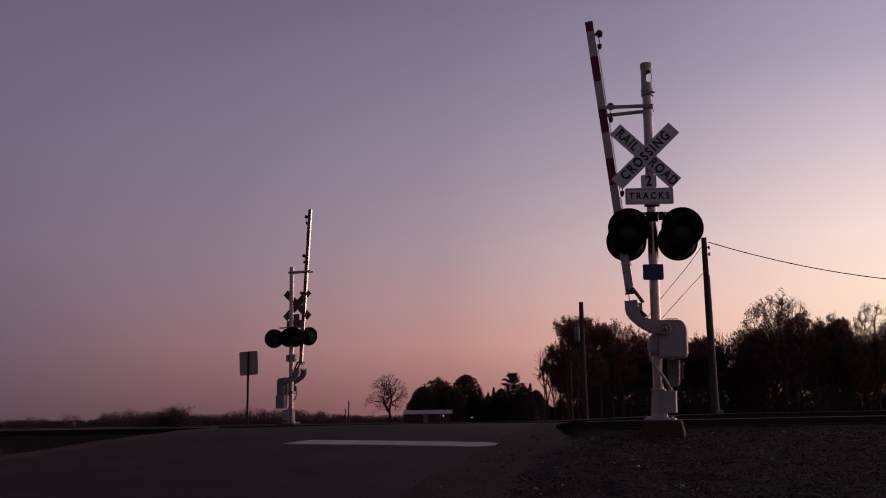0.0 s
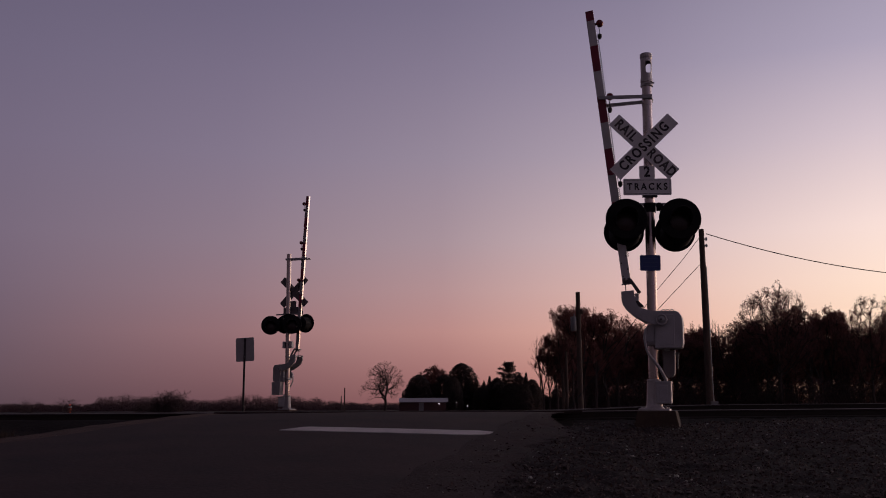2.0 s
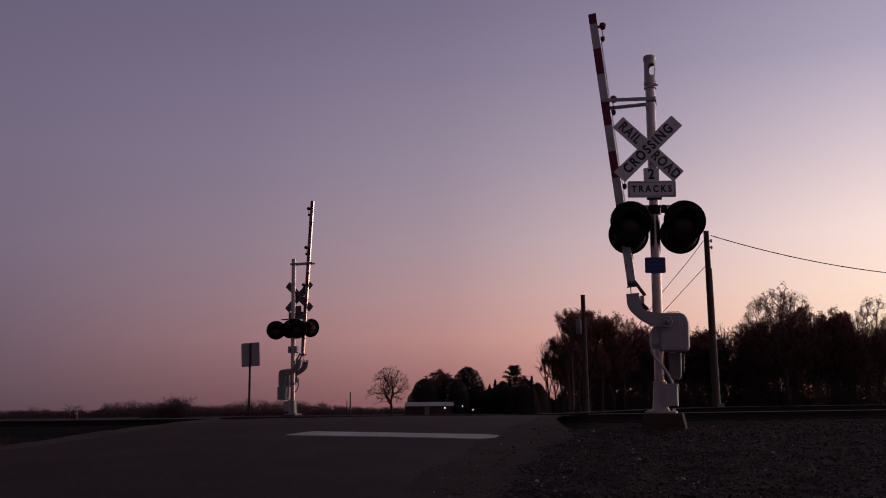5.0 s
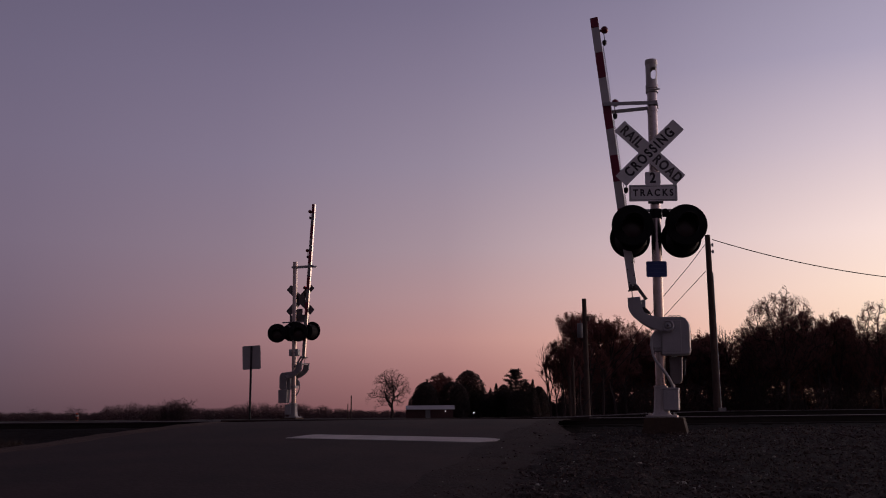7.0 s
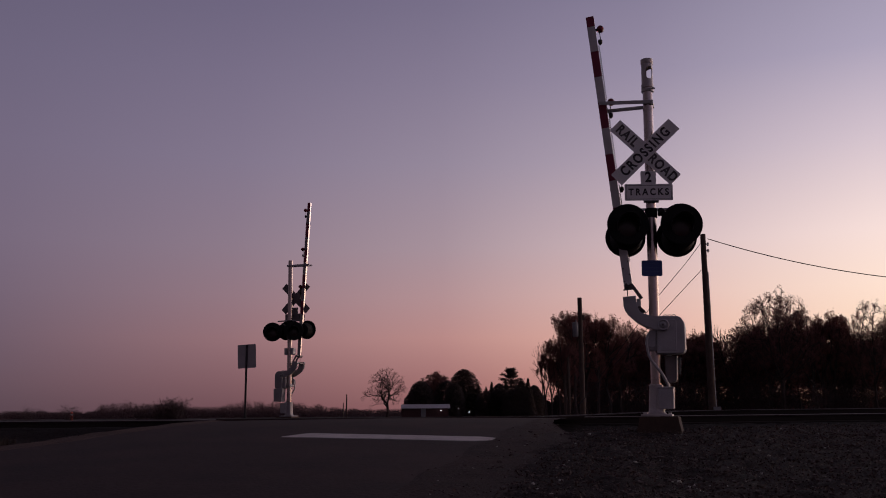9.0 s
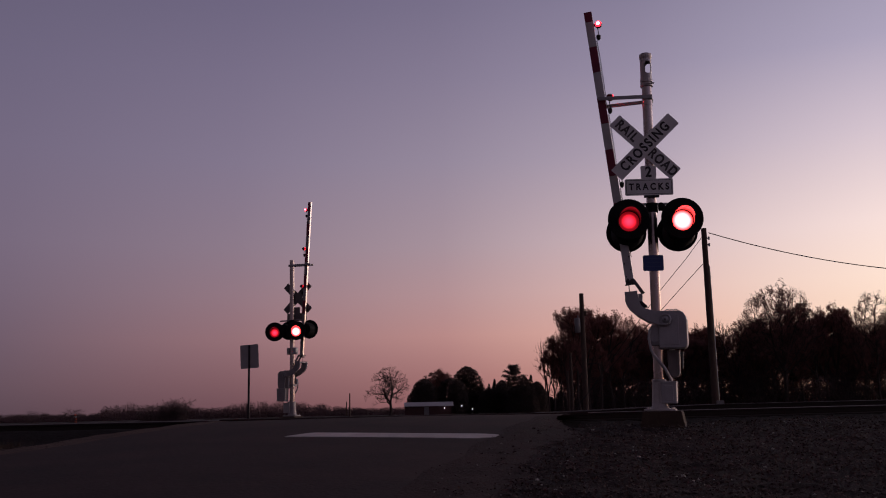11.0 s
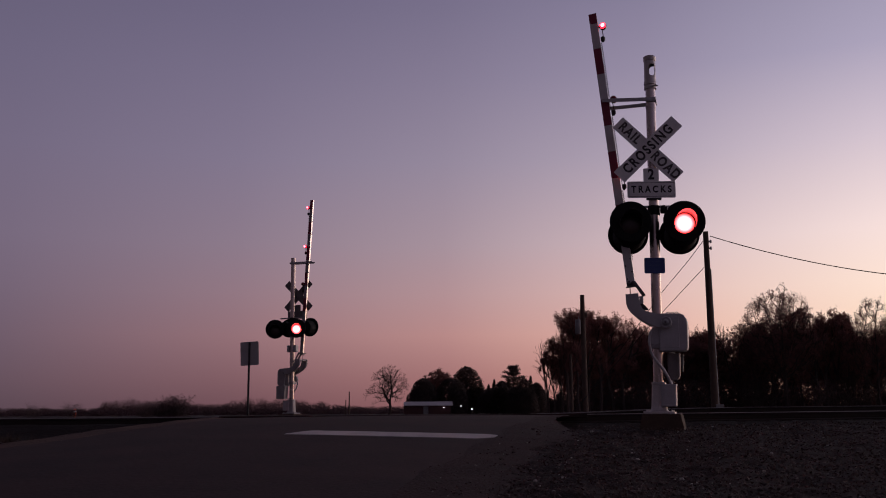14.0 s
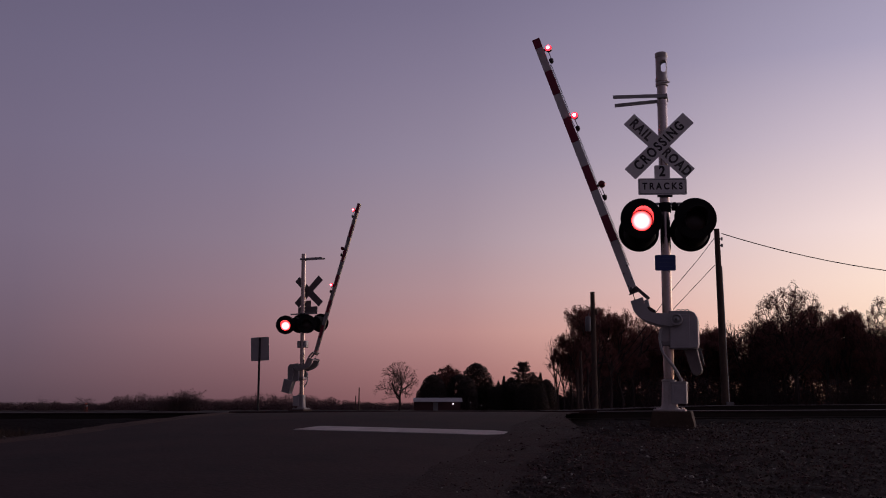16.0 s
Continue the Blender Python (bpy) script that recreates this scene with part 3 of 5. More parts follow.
def crossing_signal(root_pose, tilt, arm_from, arm_to, lamp_from_tip, front_c, rear_c, sign_x, mast_top, capped, face, aim, swing, label):
    """A gate signal. Its own front is -y; the arm stands to -x. Returns the arm, the flashing lenses and the arm's lamps."""
    root = tagged(new("crossing_signal"), label, "railroad signal", "signals at the crossing")
    root.matrix_basis = root_pose @ pose(0, 0, 0, 0, tilt, 0)
    paint = ALU_BOX if capped else ALU_OLD
    swung = pose(0.015, 0, 0, 0, 0, swing) @ pose(-0.015, 0, 0)   # signs and lights are clamped at their own angle
    # mast with its socket and base
    bm = BM()
    add_tube(bm, [(0.015, 0, 0.40), (0.015, 0, mast_top - (0.42 if capped else 0))], 0.075, 24)
    add_tube(bm, [(0.015, 0, mast_top - 0.83), (0.015, 0, mast_top - 0.79)], 0.08, 24)
    part("mast", bm, MAST, root, "round dull aluminium mast", smooth=True)
    bm = BM()
    # a tapered square casting with a flared foot and a rolled top
    rings = []
    for h, r, z in ((0.16, 0.06, 0.03), (0.125, 0.055, 0.05), (0.112, 0.05, 0.075), (0.107, 0.045, 0.16), (0.093, 0.04, 0.425), (0.099, 0.04, 0.43), (0.099, 0.04, 0.455), (0.08, 0.04, 0.462)):
        ring = []
        for cx, cy, a0 in ((1, 1, 0), (-1, 1, 90), (-1, -1, 180), (1, -1, 270)):
            for k in range(4):
                a = radians(a0 + 30 * k)
                ring.append(bm.verts.new((0.015 + cx * (h - r) + r * math.cos(a), cy * (h - r) + r * math.sin(a), z)))
        rings.append(ring)
    for a, b in zip(rings, rings[1:]):
        for k in range(16):
            bm.faces.new((a[k], a[(k + 1) % 16], b[(k + 1) % 16], b[k]))
    bm.faces.new(rings[-1])
    bm.faces.new(rings[0][::-1])
    add_box(bm, 0.009, 0.021, -0.113, -0.09, 0.09, 0.42, 0.003, 1)
    add_box(bm, -0.20, 0.245, -0.2, 0.2, 0.0, 0.035, 0.008)
    for sx in (-0.15, 0.2):
        for sy in (-0.165, 0.165):
            add_tube(bm, [(sx, sy, 0.03), (sx, sy, 0.06)], 0.016, 6)
    part("mast_base", bm, ALU if capped else ALU_OLD, root, "flared aluminium base casting", smooth=True)
    bm = BM()
    add_box(bm, 0.05, 0.268, -0.15, 0.13, 0.11, 0.425, 0.012)
    add_box(bm, 0.045, 0.274, -0.157, 0.136, 0.40, 0.43, 0.006)
    add_box(bm, 0.10, 0.22, -0.158, -0.148, 0.15, 0.37, 0.004)
    part("junction_box", bm, ALU_BOX, root, "grey metal junction box at the mast's foot")
    if capped:
        # open-sided cap on the mast
        bm = BM()
        n, zs = 72, [mast_top - 0.42] + [mast_top - 0.33 + 0.008 * k for k in range(27)] + [mast_top]
        skin = []
        for r in (0.087, 0.078):
            skin.append([[bm.verts.new((0.015 + r * math.cos(k * math.tau / n), r * math.sin(k * math.tau / n), z)) for k in range(n)] for z in zs])

        def open_at(j, k):
            a = (k + 0.5) / n * 360
            up = ((zs[j] + zs[j + 1]) / 2 - mast_top + 0.225) / 0.098
            half = 36 * max(0, 1 - abs(up) ** 3.5) ** 0.4
            return any(abs((a - c + 180) % 360 - 180) < half for c in (298, 66))

        for j in range(len(zs) - 1):
            for k in range(n):
                if not open_at(j, k):
                    for s in skin:
                        bm.faces.new((s[j][k], s[j][(k + 1) % n], s[j + 1][(k + 1) % n], s[j + 1][k]))
        bm.faces.new(skin[0][-1])
        part("mast_cap", bm, ALU, root, "silver cap with a see-through window")
        bm = BM()
        for z in (mast_top - 0.43, mast_top - 0.50):
            add_tube(bm, [(0.015, 0, z - 0.025), (0.015, 0, z + 0.025)], 0.094, 24)
        add_tube(bm, [(0.0, -0.09, mast_top - 0.5), (0.14, -0.09, mast_top - 0.5)], 0.012, 8)
        part("clamp", bm, ALU, root, smooth=True)
        bm = BM()
        add_tube(bm, [(0.015, 0, mast_top - 0.075), (0.015, 0, mast_top - 0.065), (0.015, 0, mast_top - 0.004), (0.015, 0, mast_top + 0.004)], [0.09, 0.095, 0.095, 0.088], 24)
        part("cap_lid", bm, ALU, root, smooth=True)
    # rest bracket for the raised arm
    bz = mast_top - 0.68 if capped else mast_top - 0.16
    for y in (-0.10, 0.10):
        bm = BM()
        root_z, tip_z = (bz - 0.02, bz - 0.03) if not capped else (bz - 0.05, bz - 0.065) if y > 0 else (bz - 0.03, bz + 0.01)
        add_prism(bm, [(-0.72, tip_z - 0.026), (0.0, root_z - 0.026), (0.0, root_z + 0.026), (-0.72, tip_z + 0.026)], y - 0.012, y + 0.012)
        add_box(bm, -0.05, 0.10, min(y, 0), max(y, 0), root_z - 0.03, root_z + 0.03, 0.004)
        part("arm_rest", bm, ALU_BOX, root, "grey steel prong of the arm rest")
    # crossbuck: two blades, the one in front reads upwards
    cz = 3.96 if capped else 3.83
    for words, ang, yy, off in ((("RAIL", "ROAD"), 44.5, -0.105, 0), (("CROSSING",), -44.5, -0.125, 0)):
        bm = BM()
        add_box(bm, -0.62, 0.62, -0.0025, 0.0025, -0.114, 0.114)
        es = [e for e in bm.edges if abs(e.verts[0].co.y - e.verts[1].co.y) > 0.001]
        bmesh.ops.bevel(bm, geom=es, offset=0.012, segments=2, affect="EDGES", profile=0.5)
        for f in bm.faces:
            f.material_index = 1 if f.calc_center_median().y > 0.001 else 0
        blade = part("crossbuck_blade", bm, [SIGN_WHITE, SIGN_DARK], root, "white crossbuck blade with black capitals", swung @ pose(sign_x, yy, cz, 0, ang, 0))
        if len(words) == 2:
            narrow = Matrix.Diagonal((0.80, 1, 1, 1))
            lettering(words[0], 0.205, blade, pose(-0.37, -0.0045, 0, 90, 0, 0) @ narrow, LETTER_WORN, spacing=1.2)
            lettering(words[1], 0.205, blade, pose(0.36, -0.0045, 0, 90, 0, 0) @ narrow, LETTER_WORN, spacing=1.2)
        else:
            lettering(words[0], 0.205, blade, pose(0, -0.0045, 0, 90, 0, 0) @ Matrix.Diagonal((0.80, 1, 1, 1)), spacing=1.32)
    bm = BM()
    add_box(bm, 0.015 - 0.05, 0.015 + 0.06, -0.10, -0.07, cz - 0.06, cz + 0.06)
    part("sign_bracket", bm, DARK, root, at=swung)
    bm = BM()
    add_box(bm, -0.10, 0.12, -0.115, -0.06, cz - 0.78, cz - 0.745)
    part("sign_bracket", bm, DARK, root, at=swung)
    # number-of-tracks plate, an inverted T in two pieces
    px = sign_x + 0.034
    plates = []
    for x0, x1, z0, z1, yy, text, size in ((-0.115, 0.115, -0.50, -0.30, -0.12, "2", 0.22), (-0.358, 0.358, -0.755, -0.50, -0.12, "TRACKS", 0.142)):
        bm = BM()
        add_box(bm, x0, x1, -0.0025, 0.0025, (z0 - z1) / 2, (z1 - z0) / 2)
        es = [e for e in bm.edges if abs(e.verts[0].co.y - e.verts[1].co.y) > 0.001]
        bmesh.ops.bevel(bm, geom=es, offset=0.02, segments=3, affect="EDGES", profile=0.5)
        for f in bm.faces:
            f.material_index = 1 if f.calc_center_median().y > 0.001 else 0
        pl = part("track_count_plate", bm, [SIGN_WHITE, SIGN_DARK], root, "white plate with black text " + text, swung @ pose(px, yy, cz + (z0 + z1) / 2, 0, 0, 0))
        lettering(text, size, pl, pose(0, -0.0045, 0, 90, 0, 0) @ Matrix.Diagonal((0.85, 1, 1, 1)), spacing=1.5)
        if text == "TRACKS":
            b2 = BM()
            w, h, t = 0.338, 0.108, 0.006
            add_box(b2, -w, w, -0.004, -0.0026, h - t, h)
            add_box(b2, -w, w, -0.004, -0.0026, -h, -h + t)
            add_box(b2, -w, -w + t, -0.004, -0.0026, -h, h)
            add_box(b2, w - t, w, -0.004, -0.0026, -h, h)
            part("border", b2, LETTER, pl)
    # lights on their cross arm
    bm = BM()
    add_tube(bm, [(-0.40, 0, 3.09), (0.46, 0, 3.09)], 0.022, 12)
    part("cross_arm", bm, ALU_BOX if capped else ALU_OLD, root, "grey pipe arm that carries the lights", swung, True)
    bm = BM()
    add_tube(bm, [(0.015, 0, 2.96), (0.015, 0, 3.10)], 0.092, 18)
    add_tube(bm, [(0.11, -0.05, 3.03), (0.20, -0.05, 3.03)], 0.055, 12)
    add_tube(bm, [(0.15, -0.05, 3.06), (0.15, -0.05, 3.10)], 0.03, 10)
    part("arm_clamp", bm, BLACK, root, at=swung, smooth=True)
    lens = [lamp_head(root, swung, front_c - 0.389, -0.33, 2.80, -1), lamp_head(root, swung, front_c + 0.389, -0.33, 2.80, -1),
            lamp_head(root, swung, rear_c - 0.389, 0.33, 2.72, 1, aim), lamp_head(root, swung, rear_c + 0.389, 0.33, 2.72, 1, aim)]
    if capped:
        bm = BM()
        add_box(bm, -0.160, 0.142, -0.098, -0.09, 2.06, 2.295)
        es = [e for e in bm.edges if abs(e.verts[0].co.y - e.verts[1].co.y) > 0.005]
        bmesh.ops.bevel(bm, geom=es, offset=0.022, segments=3, affect="EDGES", profile=0.5)
        blue = part("notice_plate", bm, BLUE, root, "small blue emergency notice plate", swung)
        bm = BM()
        for k in range(3):
            add_box(bm, -0.11, 0.10, -0.1005, -0.0985, 2.12 + 0.06 * k, 2.128 + 0.06 * k)
        part("text_bars", bm, mat("faded_plate_text", (0.06, 0.10, 0.27)), blue)
    else:
        bm = BM()
        add_box(bm, -0.16, -0.06, -0.09, 0.09, 1.98, 2.2, 0.02)
        add_box(bm, 0.09, 0.17, -0.09, 0.09, 1.98, 2.2, 0.02)
        part("bell_housing", bm, ALU_BOX, root, "small grey bell housing clamped to the mast")
    # gate mechanism
    PX, PZ = 0.16, 1.315
    bm = BM()
    add_prism(bm, [(0.055, 0.905), (0.40, 0.905), (0.44, 0.925), (0.457, 0.97), (0.457, 1.31), (0.445, 1.37), (0.41, 1.425), (0.36, 1.452), (0.055, 1.458)], -0.17, 0.17, 0.014)
    add_box(bm, 0.075, 0.34, -0.176, -0.166, 0.95, 1.40, 0.006)
    mech = part("gate_mechanism", bm, paint, root, "grey cast gate mechanism housing on the mast")
    for z0, z1, metal in ((0.95, 1.03, ALU_OLD), (1.34, 1.40, DARK)):
        bm = BM()
        add_box(bm, -0.09, 0.06, -0.12, 0.12, z0, z1, 0.01)
        for y in (-0.13, 0.13):
            add_tube(bm, [(-0.055, y - 0.02, (z0 + z1) / 2), (-0.055, y + 0.02, (z0 + z1) / 2)], 0.02, 6)
        part("mounting_clamp", bm, metal, mech)
    bm = BM()
    add_prism(bm, [(-0.12, 1.04), (-0.02, 1.0), (0.05, 1.02), (0.05, 1.25), (-0.05, 1.25), (-0.10, 1.18)], -0.125, -0.09, 0.006)
    part("mounting_bracket", bm, paint, mech, "grey cast bracket round the mast")
    bm = BM()
    add_tube(bm, [(PX, -0.29, PZ), (PX, 0.29, PZ)], 0.036, 16)
    part("pivot_shaft", bm, DARK, mech, smooth=True)
    bm = BM()
    for x in (0.18, 0.24, 0.30):
        pts = [(x + 0.03 * math.cos(a), -0.03, 1.455 + 0.03 * math.sin(a)) for a in [math.pi * k / 6 for k in range(7)]]
        add_tube(bm, pts, 0.006, 6)
    part("lifting_eye", bm, ALU_BOX, mech, smooth=True)
    # the arm turns about the shaft; its space has the shaft as origin
    bm = BM()
    goose = [(0.0, 0.09), (-0.10, 0.125), (-0.21, 0.151), (-0.30, 0.17), (-0.345, 0.205), (-0.372, 0.265), (-0.388, 0.439), (-0.57, 0.426), (-0.565, 0.29), (-0.545, 0.22), (-0.50, 0.15), (-0.43, 0.085), (-0.267, -0.015), (-0.10, -0.07), (0.0, -0.09), (0.06, -0.07), (0.09, 0.0), (0.065, 0.065)]
    for y0, y1 in ((-0.27, -0.20), (0.20, 0.27)):
        add_prism(bm, goose, y0, y1, 0.012)
    add_box(bm, -0.55, -0.40, -0.2, 0.2, 0.37, 0.41, 0.006)
    arm = part("gate_arm", bm, ALU_BOX if capped else ALU_OLD, root, "raised red and white striped gate arm on a curved bracket", pose(PX, 0, PZ), False)
    for y in (-0.27, 0.27):
        out = math.copysign(1, y)
        bm = BM()
        ring = [[bm.verts.new((r * math.cos(k * math.tau / 28), y + out * d, r * math.sin(k * math.tau / 28))) for k in range(28)] for r, d in ((0.086, -0.005), (0.084, 0.02), (0.076, 0.026), (0.066, 0.024), (0.062, 0.004), (0.03, 0.004))]
        for a, b in zip(ring, ring[1:]):
            for k in range(28):
                bm.faces.new((a[k], a[(k + 1) % 28], b[(k + 1) % 28], b[k]))
        bm.faces.new(ring[-1])
        part("pivot_boss", bm, paint, arm, smooth=True)
        bm = BM()
        add_tube(bm, [(0, y, 0), (0, y + out * 0.02, 0), (0, y + out * 0.03, 0), (0, y + out * 0.034, 0)], [0.046, 0.046, 0.038, 0.02], 20)
        part("pivot_cap", bm, GALV, arm, smooth=True)
        bm = BM()
        add_tube(bm, [(0, y + out * 0.03, 0), (0, y + out * 0.046, 0)], 0.018, 6)
        part("pivot_nut", bm, STEEL, arm)
    ax, az = arm_from[0] - PX, arm_from[1] - PZ
    bx, bz2 = arm_to[0] - PX, arm_to[1] - PZ
    length = math.hypot(bx - ax, bz2 - az)
    dx, dz = (bx - ax) / length, (bz2 - az) / length
    turn = Matrix(((dz, 0, dx, ax), (0, 1, 0, 0), (-dx, 0, dz, az), (0, 0, 0, 1)))   # z runs up the arm
    # striped sections, from the tip down
    cuts, z, red = [], length, True
    while z > 0.0:
        low = z - ((0.17 if capped else 0.30) if not cuts else 0.425)
        if low < 0.42:
            low = 0.0
        cuts.append((max(0, low), z, red))
        z, red = low, not red
    deep, wide = (0.04, 0.0625) if capped else (0.042, 0.053)
    for lo, hi, is_red in cuts:
        bm = BM()
        add_box(bm, -wide, wide, -deep, deep, lo + 0.001, hi - 0.001, 0.004, 1)
        bm.normal_update()
        for f in bm.faces:
            f.material_index = 1 if abs(f.calc_center_median().x) > wide - 0.0015 else 0
        part("stripe", bm, [STRIPE_RED if is_red else STRIPE_WHITE if capped else STRIPE_SHADED, ALU_EDGE], arm, "red reflective section" if is_red else "white reflective section", turn)
    # breakaway hinge below the arm: clamp, two links, spring box and stop
    bm = BM()
    add_tube(bm, [(-0.075, -0.06, -0.025), (0.075, -0.06, -0.028)], 0.011, 8)
    add_tube(bm, [(-0.01, -0.21, 0.03), (-0.01, 0.21, 0.03)], 0.02, 10)
    add_box(bm, -0.062, 0.07, -0.052, 0.052, -0.012, 0.045, 0.006)
    part("hinge_joint", bm, STEEL, arm, "grey steel breakaway hinge", turn)
    bm = BM()
    add_tube(bm, [(-0.02, -0.03, -0.02), (-0.035, -0.03, -0.2)], 0.007, 8)
    part("hinge_rod", bm, STEEL, arm, "", turn, True)
    for y0 in (-0.10, 0.075):
        bm = BM()
        add_prism(bm, [(0.02, 0.055), (0.075, 0.05), (0.185, -0.16), (0.14, -0.185)], y0, y0 + 0.025, 0.003)
        for u in (0.2, 0.8):
            add_tube(bm, [(0.05 + 0.11 * u, y0 - 0.012, 0.03 - 0.18 * u), (0.05 + 0.11 * u, y0 + 0.037, 0.03 - 0.18 * u)], 0.014, 6)
        part("hinge_link", bm, STEEL, arm, "grey steel hinge link", turn)
    bm = BM()
    add_box(bm, -0.39, -0.335, -0.04, 0.04, 0.30, 0.42, 0.006)
    part("spring_box", bm, paint, arm, "pale grey spring box")
    bm = BM()
    add_prism(bm, [(-0.395, 0.30), (-0.34, 0.305), (-0.27, 0.235), (-0.27, 0.21), (-0.36, 0.215), (-0.395, 0.24)], -0.07, 0.07, 0.006)
    part("hinge_stop", bm, DARK, arm, "dark steel stop at the bracket")
    bm = BM()
    for k in range(4):
        add_tube(bm, [(-0.04 + 0.085 * (k % 2), -0.046, 0.10 + 0.1 * k), (-0.04 + 0.085 * (k % 2), 0.046, 0.10 + 0.1 * k)], 0.012, 6)
    tagged(part("bolt", bm, DARK, arm, "", turn), kind="stuff")
    # tail arms and counterweights
    bm = BM()
    for y in (0.235,):
        add_prism(bm, [(-0.03, -0.05), (0.05, -0.05), (0.10, -0.60), (0.02, -0.62)], y - 0.02, y + 0.02)
    part("tail_arm", bm, paint, arm)
    for y0, y1 in ((0.05, 0.275),):
        bm = BM()
        if capped:
            add_prism(bm, [(-0.02, -0.43), (0.165, -0.43), (0.155, -0.76), (0.14, -0.80), (0.11, -0.82), (0.05, -0.825), (0.015, -0.80), (-0.005, -0.75)], y0, y1, 0.012)
        else:
            add_prism(bm, [(-0.05, -0.415), (0.275, -0.415), (0.265, -0.83), (-0.02, -0.84)], y0, y1, 0.01)
        part("counterweight", bm, CAST if capped else ALU_OLD, arm, "worn grey iron counterweight" if capped else "grey iron counterweight")
    if capped:
        bm = BM()
        add_prism(bm, [(0.150, -0.46), (0.164, -0.46), (0.160, -0.78), (0.146, -0.78)], 0.0, 0.05)
        part("tail_bar", bm, ALU, arm, "pale steel bar beside the counterweight")
        bm = BM()
        add_prism(bm, [(0.178, -0.45), (0.215, -0.45), (0.208, -0.70), (0.185, -0.70)], 0.10, 0.14, 0.004)
        add_tube(bm, [(0.13, 0.12, -0.475), (0.235, 0.12, -0.475)], 0.012, 8)
        part("tail_bar", bm, STEEL, arm, "short grey steel bar and pin")
    # lamps and their lead
    lamps = []
    zs = [length - d for d in lamp_from_tip]
    for z in zs:
        p = turn @ Vector((0.135, 0, z))
        bm = BM()
        add_tube(bm, [(0.05, 0, z), (0.12, 0, z)], 0.022, 8)
        add_tube(bm, [(0.115, 0, z - 0.05), (0.12, 0, z - 0.20)], 0.006, 6)
        add_tube(bm, [(0.112, 0, z - 0.17), (0.11, 0, z - 0.185), (0.105, 0, z - 0.235), (0.10, 0, z - 0.26)], [0.015, 0.036, 0.034, 0.014], 10)
        part("lamp_socket", bm, DARK, arm, at=turn, smooth=True)
        # added cup that blocks the glowing side while the lamp is turned away
        bm = BM()
        add_tube(bm, [(0, -face * 0.075, 0), (0, -face * 0.062, 0), (0, -face * 0.03, 0), (0, 0.0, 0)], [0.012, 0.041, 0.0555, 0.0572], 14, "back")
        part("glow_cover_cup", bm, RED_PLASTIC, arm, at=Matrix.Translation(p), smooth=True)
        lamps.append(gate_lamp(arm, p.x, 0, p.z, face))
    bm = BM()
    pts = []
    for hi, lo in zip(zs, zs[1:] + [0.35]):
        a, b = hi - 0.26, lo + 0.03
        n = int((a - b) / 0.0065)
        for k in range(n):
            w = k / n
            ang = k * math.tau / 5
            bow = 0.004 * math.sin(math.pi * w)
            pts.append((0.072 + bow - 0.004 * w + 0.013 * math.cos(ang), 0.013 * math.sin(ang), a + (b - a) * w))
    add_tube(bm, pts, 0.0045, 4)
    part("coiled_lead", bm, DARK, arm, "dark coiled lamp lead along the arm", turn)
    # cable from the mechanism down to the junction box
    bm = BM()
    add_tube(bm, [(-0.06, -0.2, 1.2), (-0.085, -0.2, 1.1), (-0.085, -0.2, 1.0), (-0.065, -0.2, 0.89), (-0.035, -0.2, 0.82), (0.03, -0.19, 0.73), (0.10, -0.18, 0.64), (0.15, -0.16, 0.55), (0.185, -0.12, 0.47), (0.195, -0.08, 0.43)], [0.017, 0.017, 0.018, 0.019, 0.02, 0.022, 0.023, 0.023, 0.022, 0.021], 10)
    add_tube(bm, [(0.192, -0.09, 0.43), (0.196, -0.075, 0.47)], 0.028, 10)
    part("cable", bm, ALU_BOX, root, "light grey flexible conduit", smooth=True)
    return root, arm, lens, lamps


def foundation(at, label):
    bm = BM()
    vs = []
    for h, z in ((0.355, -0.5), (0.275, -0.02), (0.262, 0.0)):
        vs.append([bm.verts.new((0.06 + sx * h, sy * h, z)) for sx, sy in ((-1, -1), (1, -1), (1, 1), (-1, 1))])
    for a, b in zip(vs, vs[1:]):
        for k in range(4):
            bm.faces.new((a[k], a[(k + 1) % 4], b[(k + 1) % 4], b[k]))
    bm.faces.new(vs[-1])
    bm.faces.new(vs[0][::-1])
    bmesh.ops.subdivide_edges(bm, edges=bm.edges[:], cuts=5, use_grid_fill=True)
    for v in bm.verts:
        v.co += 0.008 * noise.noise_vector(v.co * 9)
    tagged(part("signal_foundation", bm, CONCRETE, at=at), label, "foundation", "signal foundations")


NEAR = pose(3.116, 14.1, 1.055, 0, 0, -17)
FAR = pose(-4.939, 31.0, 1.084, 0, 0, 160)
near_root, near_arm, near_lens, near_lamps = crossing_signal(NEAR, 0.9, (-0.349, 1.90), (-0.853, 6.272), (0.23, 1.46, 2.66), 0.02, 0.045, -0.062, 5.47, True, -1, 0, 12, "silver mast with crossbuck, flashing lights and raised striped gate")
far_root, far_arm, far_lens, far_lamps = crossing_signal(FAR, 0.5, (-0.335, 1.907), (-0.666, 6.98), (0.25, 1.56, 2.8), -0.06, 0.08, -0.13, 5.08, False, 1, 27, 0, "silver mast seen from behind with lights and long raised gate")
foundation(NEAR, "tapered dark brown concrete foundation under the signal")
foundation(FAR, "concrete foundation under the signal across the tracks")


